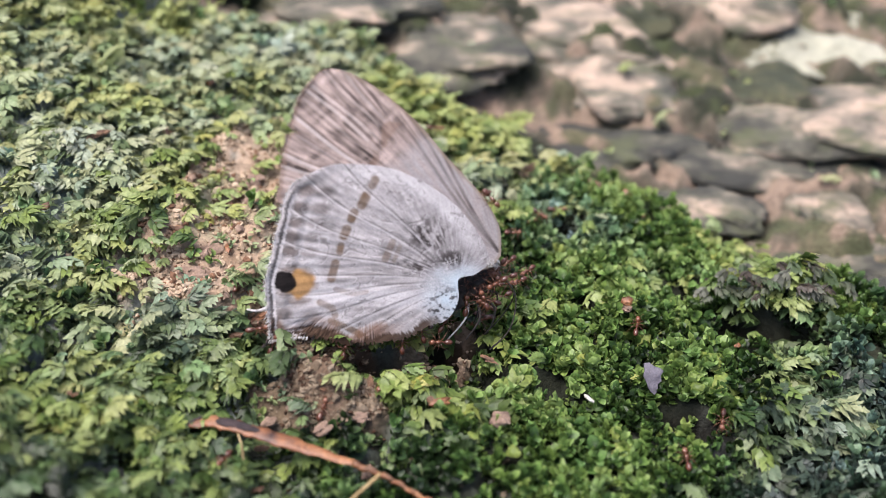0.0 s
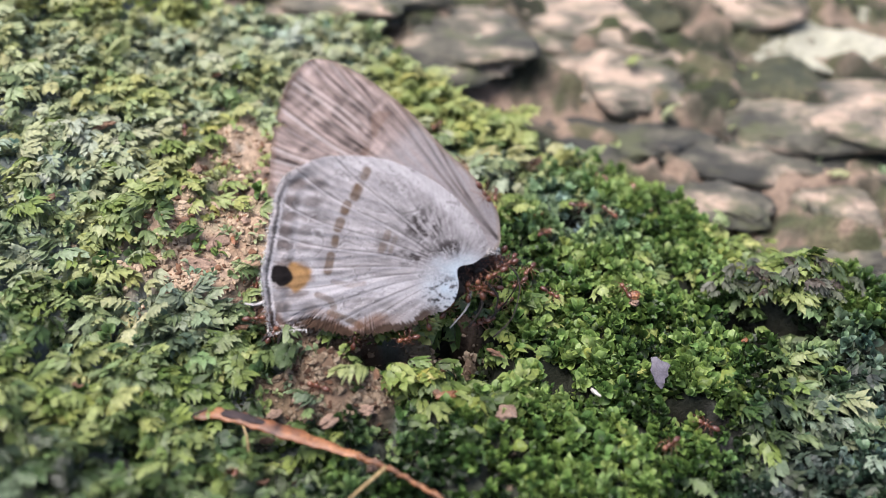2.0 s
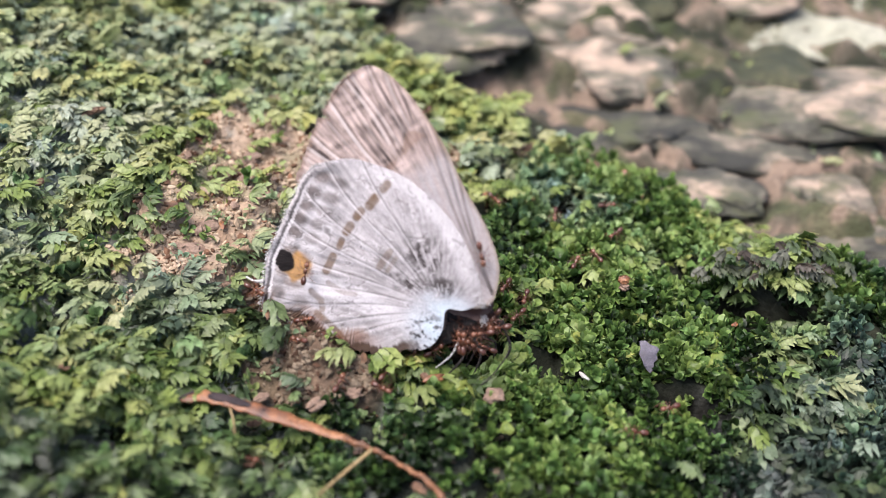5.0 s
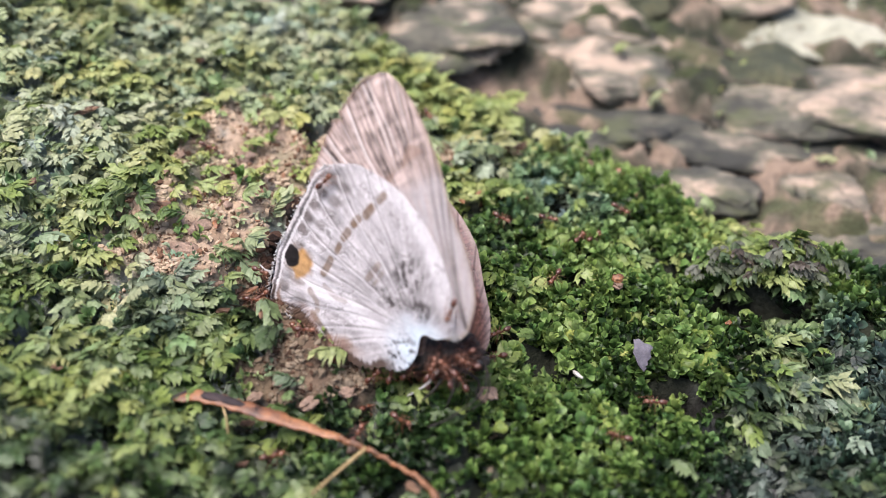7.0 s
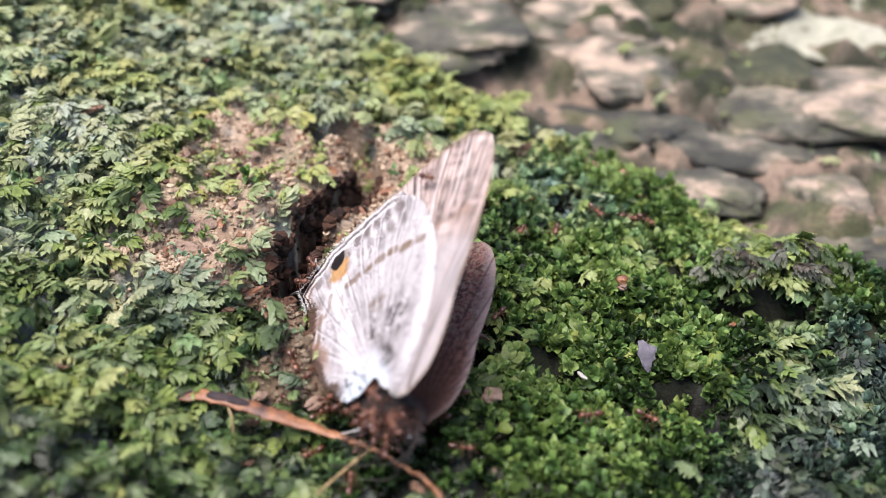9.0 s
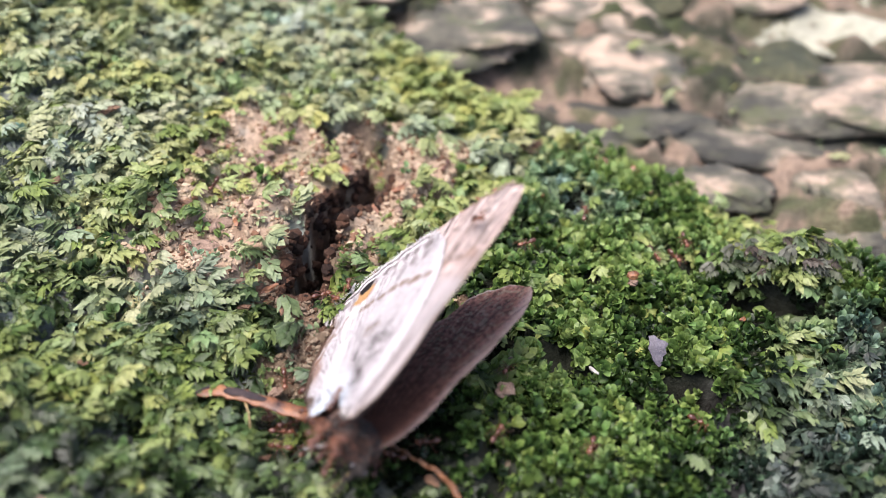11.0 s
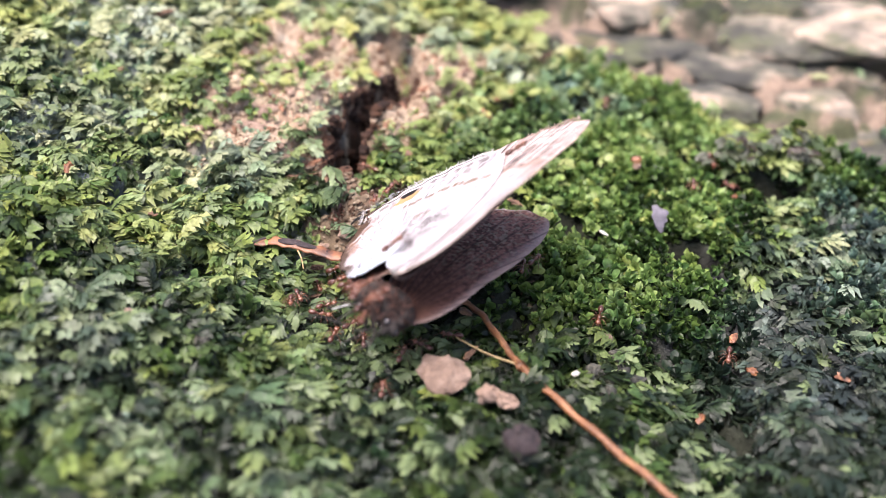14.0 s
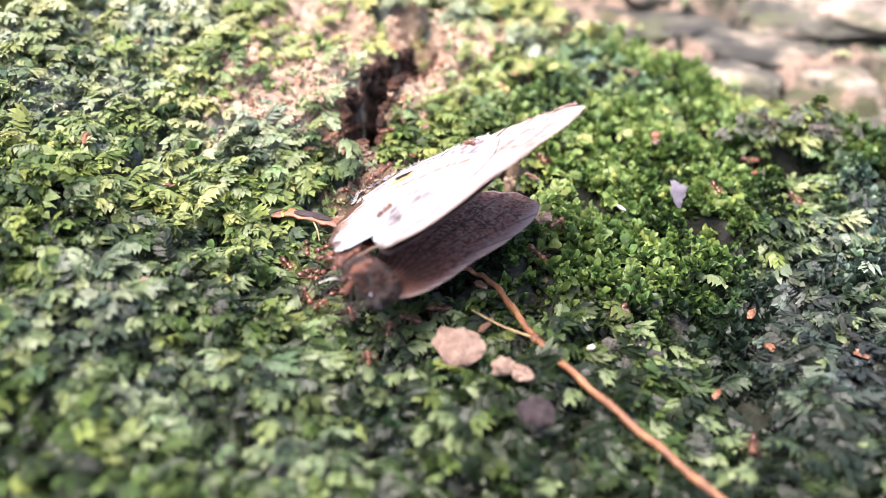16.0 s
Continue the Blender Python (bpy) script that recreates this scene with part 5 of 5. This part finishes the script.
# how the other forewing swings open under the first
FAR_ROWS = [
    (7.5, -0.91, -4.74, -5.35, -69.3, 7.0, -3.2),
    (8.5, -1.14, -4.20, -4.31, -49.8, 17.2, 2.8),
    (9.0, -1.55, -3.23, -4.58, -33.7, 8.9, 16.0),
    (9.2, -1.55, -3.20, -4.50, -33.0, 8.5, 16.0),
    (11.3, -1.42, -3.06, -3.83, -21.2, 1.4, 13.0),
    (11.5, -1.42, -3.06, -3.83, -21.2, 1.4, 13.0),
    (12.5, -1.51, -3.39, -4.18, -28.4, 14.2, 16.1),
    (14, -1.46, -3.45, -3.83, -27.5, 13.5, 9.7),
    (16, -1.51, -3.39, -3.72, -26.6, 14.4, 11.0),
]


def fly_pose(row):
    return pose(row[1] * MM, row[2] * MM, row[3] * MM, *row[4:])


# ---- ants ----
def ant_maker():
    root = new("ant")
    part("head", mesh_of("head", *egg(0.68, 0, 0.03, 0.26, 0.24, 0.19, 3), ANT, smooth=True), root)
    for s in (-1, 1):
        v, f = tube([(0.86, 0.1 * s, 0), (1.0, 0.1 * s, -0.02), (1.06, 0.02 * s, -0.03)], [0.05, 0.045, 0.015], 5)
        part("mandible", mesh_of("mandible", v, f, ANT_DARK, smooth=True), root)
    body, f1 = egg(0.15, 0, 0.0, 0.36, 0.16, 0.17, 3)
    body[:, 2] += 0.05 * np.sin(body[:, 0] * 9)
    part("thorax", mesh_of("thorax", body, f1, ANT, smooth=True), root)
    part("petiole", mesh_of("petiole", *egg(-0.3, 0, -0.02, 0.13, 0.09, 0.13, 2), ANT, smooth=True), root)
    part("gaster", mesh_of("gaster", *egg(-0.74, 0, 0.03, 0.4, 0.25, 0.24, 3), ANT_DARK, smooth=True), root, "darker glossy rear body")
    for s in (-1, 1):
        for bx, kx, tx, ty in ((0.3, 0.55, 0.85, 0.85), (0.14, 0.1, 0.15, 1.05), (-0.02, -0.35, -0.75, 0.95)):
            v, f = tube([(bx, 0.1 * s, -0.05), ((bx + kx) / 2, 0.35 * s, 0.18), (kx, 0.55 * s, 0.12), ((kx + tx) / 2, 0.75 * s, -0.2), (tx, ty * s, -0.42)], [0.034, 0.034, 0.028, 0.02, 0.014], 5)
            part("leg", mesh_of("leg", v, f, ANT, smooth=True), root)
        v, f = tube([(0.85, 0.1 * s, 0.1), (1.0, 0.32 * s, 0.22), (1.2, 0.4 * s, 0.1), (1.42, 0.42 * s, -0.02)], [0.02, 0.02, 0.022, 0.026], 5)
        part("antenna", mesh_of("antenna", v, f, ANT, smooth=True), root)
    root.scale = (0.78,) * 3
    return tagged(root, "small reddish brown ant walking over moss", "ant", "ants round the butterfly")


ANT_ONE = ant_maker()


def surface_z(x, y):
    """Where an ant's feet stand."""
    if float(soil(x, y)) > 0.5 or float(hole(x, y)) < 1.3:
        return float(earth_z(x, y)) + 0.15
    return float(ground_z(x, y)) + 0.15


def ant_pose(x, y, heading, lift=0.0):
    z = surface_z(x, y)
    a = radians(heading)
    fwd = surface_z(x + math.cos(a), y + math.sin(a)) - surface_z(x - math.cos(a), y - math.sin(a))
    pitch = -math.degrees(math.atan2(max(-1.2, min(1.2, fwd)), 2))
    return pose(x * MM, y * MM, (z + 0.34 + lift) * MM, 0, pitch, heading)


# walkers: legs of their way as t, x, y
WALKERS = (
    ((0, -14.3, 57.5), (4, -13.5, 56.0), (9, -11.1, 52.4), (16, -10.4, 48.4)),
    ((0, -21.9, 72.1), (4, -21.0, 70.0), (9, -15.5, 69.0), (16, -9.8, 60.5)),
    ((0, 8.5, 69.6), (4, 12.5, 68.0), (9, 17.4, 67.1), (16, 21.9, 57.5)),
    ((0, 6.1, 65.5), (4, 9.0, 67.2), (9, 9.8, 64.8), (16, 13.1, 68.5)),
    ((0, 5.3, 59.1), (4, 9.5, 58.5), (9, 13.2, 67.0), (12.5, 18.1, 59.0), (16, 18.0, 52.0)),
    ((0, 3.8, 70.6), (4, 3.6, 68.0), (9, 7.0, 63.1), (12.5, 4.8, 60.1), (16, 4.3, 54.0)),
    ((0, -13.3, 42.6), (4, -13.0, 41.4), (9, -7.1, 42.3), (12.5, -13.6, 41.9), (16, -12.3, 36.4)),
    ((0, 10.0, 70.0), (4, 16.0, 66.5), (9, 4.9, 53.9), (12.5, 3.1, 45.1), (16, 3.3, 41.8)),
    ((0, 16.0, 45.0), (6.5, 12.5, 44.0), (9, 10.2, 45.2), (12.5, 9.2, 40.8), (16, 8.5, 37.6)),
    ((0, 19.0, 47.5), (6.5, 15.0, 46.8), (9, 14.0, 46.0), (12.5, 19.5, 44.3), (16, 15.4, 27.0)),
    ((0, -3.4, 76.0), (6.5, -12.0, 70.0), (9, -7.6, 64.6), (12.5, -9.3, 59.0), (16, -8.9, 60.8)),
    ((0, -8.0, 72.0), (6.5, -14.0, 66.0), (9, -9.0, 58.5), (12.5, -9.6, 57.6), (16, -9.8, 56.6)),
    ((0, -0.5, 78.0), (6.5, -1.0, 77.6), (9, 1.3, 73.9), (12.5, -0.7, 66.6), (16, 1.1, 74.4)),
    ((0, -7.8, 47.1), (6.5, -9.0, 50.0), (9, -9.8, 53.7), (12.5, -7.4, 53.8), (16, -8.4, 55.0)),
    ((0, -16.5, 66.0), (6.5, -15.0, 67.0), (9, -17.5, 66.0), (12.5, -18.0, 63.5), (16, -14.0, 58.0)),
    ((0, 14.5, 57.0), (6.5, 12.0, 63.0), (9, 15.5, 66.6), (12.5, 20.5, 60.0), (16, 24.0, 52.0)),
    ((0, -3.4, 49.2), (4, -4.6, 47.5), (6.5, -2.4, 45.0), (9, 2.2, 41.5), (16, 5.0, 46.0)),
)

# carriers: x, y off the butterfly's body, heading, in the clip's first and last seconds
CARRIERS = (
    (1.2, 1.0, 150, -3.0, 2.5, 60), (2.6, 2.6, 200, -1.0, 2.2, 90), (3.6, 4.2, 220, 2.8, 1.6, 150), (4.2, 5.6, 240, -4.4, 4.6, 10),
    (-9.0, -0.4, 10, -6.0, 6.5, -60), (-11.8, 1.0, 0, -4.8, 8.5, -80), (0.6, 0.4, 170, -2.0, 3.8, 30), (-2.8, 0.4, 100, 1.6, 0.8, 80),
    (-5.5, -2.8, 70, -4.0, 5.6, 20), (3.2, 6.6, 230, 4.6, 3.0, 170), (-8.6, -3.8, 60, 0.2, -2.4, 100),
)

# riders on the wings and on the body: t, u, v, heading, and how far over the wing's plane
RIDERS = (
    ((0, -1.4, -8.4, 190, -0.3), (2, -4.0, -8.8, 180, -0.2), (3.3, -9.0, -8.6, 150, 0.0), (4.2, -10.9, -6.3, 90, 0.5), (6.3, -9.5, 1.0, 80, 0.6), (7.5, -10.8, 3.6, 60, 0.4), (9, -9.6, 5.6, 40, 0.3), (12, -6.0, 8.6, 20, 0.2), (16, -8.0, 2.6, 200, 0.6)),
    ((0, 1.6, 2.0, -60, 0.3), (4.2, 1.4, 1.2, -80, 0.3), (7, 1.5, -1.0, -90, 0.5), (9, 1.2, -4.0, 200, 0.0), (12, 0.6, -3.0, 120, 0.3), (16, -1.2, -2.6, 150, 0.6)),
    ((0, 2.2, -4.2, 200, -0.4), (16, 2.2, -5.6, 160, -0.4)),
    ((0, 1.4, -5.4, 100, -0.5), (16, 0.6, -6.2, 60, -0.5)),
    ((0, 0.4, -6.2, 80, -1.6), (16, 1.6, -5.0, 130, -0.3)),
    ((0, 3.0, -4.2, 190, -1.6), (16, 3.0, -4.4, 220, -1.0)),
    ((0, 2.2, -6.2, 150, -2.4), (16, 2.6, -5.8, 180, -1.8)),
    ((0, -12.8, -8.2, 70, -0.4), (7, -13.6, -7.4, 40, 0.0), (9, -13.4, -7.0, 30, 0.2), (16, -13.2, -6.4, 10, 0.4)),
    ((0, -13.8, -7.0, 20, -0.3), (7, -14.0, -5.8, 0, 0.0), (9, -13.9, -5.6, 10, 0.2), (16, -13.6, -5.2, -20, 0.5)),
    ((0, -8.0, -8.8, 90, -0.6), (16, -5.0, -9.0, 90, -0.8)),
    ((0, -4.0, -8.6, 80, -0.8), (16, -2.6, -8.2, 60, -0.8)),
    ((0, 1.8, -6.2, 140, -1.6), (16, 1.6, -5.6, 150, -1.4)),
    ((0, -1.0, -7.2, 70, -1.0), (16, -0.8, -6.4, 40, -0.9)),
    ((0, 2.6, -3.6, 230, -1.8), (16, 2.2, -4.4, 250, -1.0)),
    ((0, -2.6, -7.9, 110, -1.0), (16, -1.8, -7.2, 80, -0.9)),
)


def motions():
    walk(FLY, [(row[0], fly_pose(row)) for row in FLY_ROWS])
    shut = pose(0, 0, -0.55 * MM)
    spread = [(t, pose(x * MM, y * MM, z * MM, *turn)) for t, x, y, z, *turn in FAR_ROWS]
    rows = [(t, shut.lerp(spread[0][1], k)) for t, k in ((0, 0.0), (3.5, 0.0), (4.2, 0.06), (6.3, 0.78), (7.0, 0.95))] + spread
    walk(FAR_FORE, rows)
    root = Vector((0.6, -4.6, 0)) * MM
    lifted = lambda a: Matrix.Translation(root) @ Matrix.Rotation(radians(a), 4, Vector((-0.845, -0.535, 0))) @ Matrix.Translation(-root)
    walk(HIND_WING, [(t, lifted(a)) for t, a in ((0, 0), (4.2, 0), (6.3, -0.1), (8, -0.2), (9.2, -0.3), (11.3, -0.35), (16, -0.35))])
    hinge = Vector((0.6, -4.6, -0.8)) * MM
    fold = lambda a: Matrix.Translation(hinge) @ Matrix.Rotation(radians(a), 4, Vector((0.92, 0.4, 0))) @ Matrix.Translation(-hinge) @ shut
    walk(FAR_HIND, [(t, fold(a)) for t, a in ((0, 0), (3.5, 0), (6.3, -1), (9.2, -2), (11.3, -3), (16, -3))])
    ants = [ANT_ONE] + [copy_thing(ANT_ONE, pose(0, 0, 0)) for _ in range(len(WALKERS) + len(CARRIERS) + len(RIDERS) - 1)]
    rng = random.Random(4)
    for ant, legs in zip(ants, WALKERS):
        rows = []
        ts = [q[0] for q in legs]
        times = sorted({*ts, *[0.8 * k for k in range(21)]})
        place = lambda t: (float(np.interp(t, ts, [q[1] for q in legs])) + 0.35 * math.sin(t * 2.1 + ts[1]), float(np.interp(t, ts, [q[2] for q in legs])) + 0.35 * math.cos(t * 1.7 + legs[0][1]))
        last = None
        for t in times:
            (xa, ya), (xb, yb) = place(max(0, t - 0.5)), place(min(16, t + 0.5))
            h = math.degrees(math.atan2(yb - ya, xb - xa))
            if last is not None:
                h = last + max(-70, min(70, (h - last + 180) % 360 - 180))
            last = h
            rows.append((t, ant_pose(*place(t), h)))
        walk(ant, rows)
    for ant, (ax, ay, ah, bx, by, bh) in zip(ants[len(WALKERS):], CARRIERS):
        rows = []
        for row in FLY_ROWS:
            body = fly_pose(row) @ Vector((0.8 * MM, -5.2 * MM, -1.6 * MM)) / MM
            s = float(step(4, 11.5, row[0]))
            x = body.x + ax * (1 - s) + bx * s + 0.25 * math.sin(3.1 * row[0] + ah)
            y = body.y + ay * (1 - s) + by * s + 0.25 * math.cos(2.3 * row[0] + ah)
            h = ah + ((bh - ah + 180) % 360 - 180) * s + 15 * math.sin(row[0] * 2.7 + ax)
            rows.append((row[0], ant_pose(x, y, h, 0.1)))
        walk(ant, rows)
    for ant, legs in zip(ants[len(WALKERS) + len(CARRIERS):], RIDERS):
        rows = []
        ts = [q[0] for q in legs]
        for row in FLY_ROWS:
            u, v, h, z = [float(np.interp(row[0], ts, [q[k] for q in legs])) for k in (1, 2, 3, 4)]
            u, h, z = u + 0.15 * math.sin(row[0] * 2.3 + v), h + 12 * math.sin(row[0] * 3 + u), z + 0.35
            rows.append((row[0], fly_pose(row) @ pose(u * MM, v * MM, z * MM, 0, 0, h)))
        walk(ant, rows)


motions()
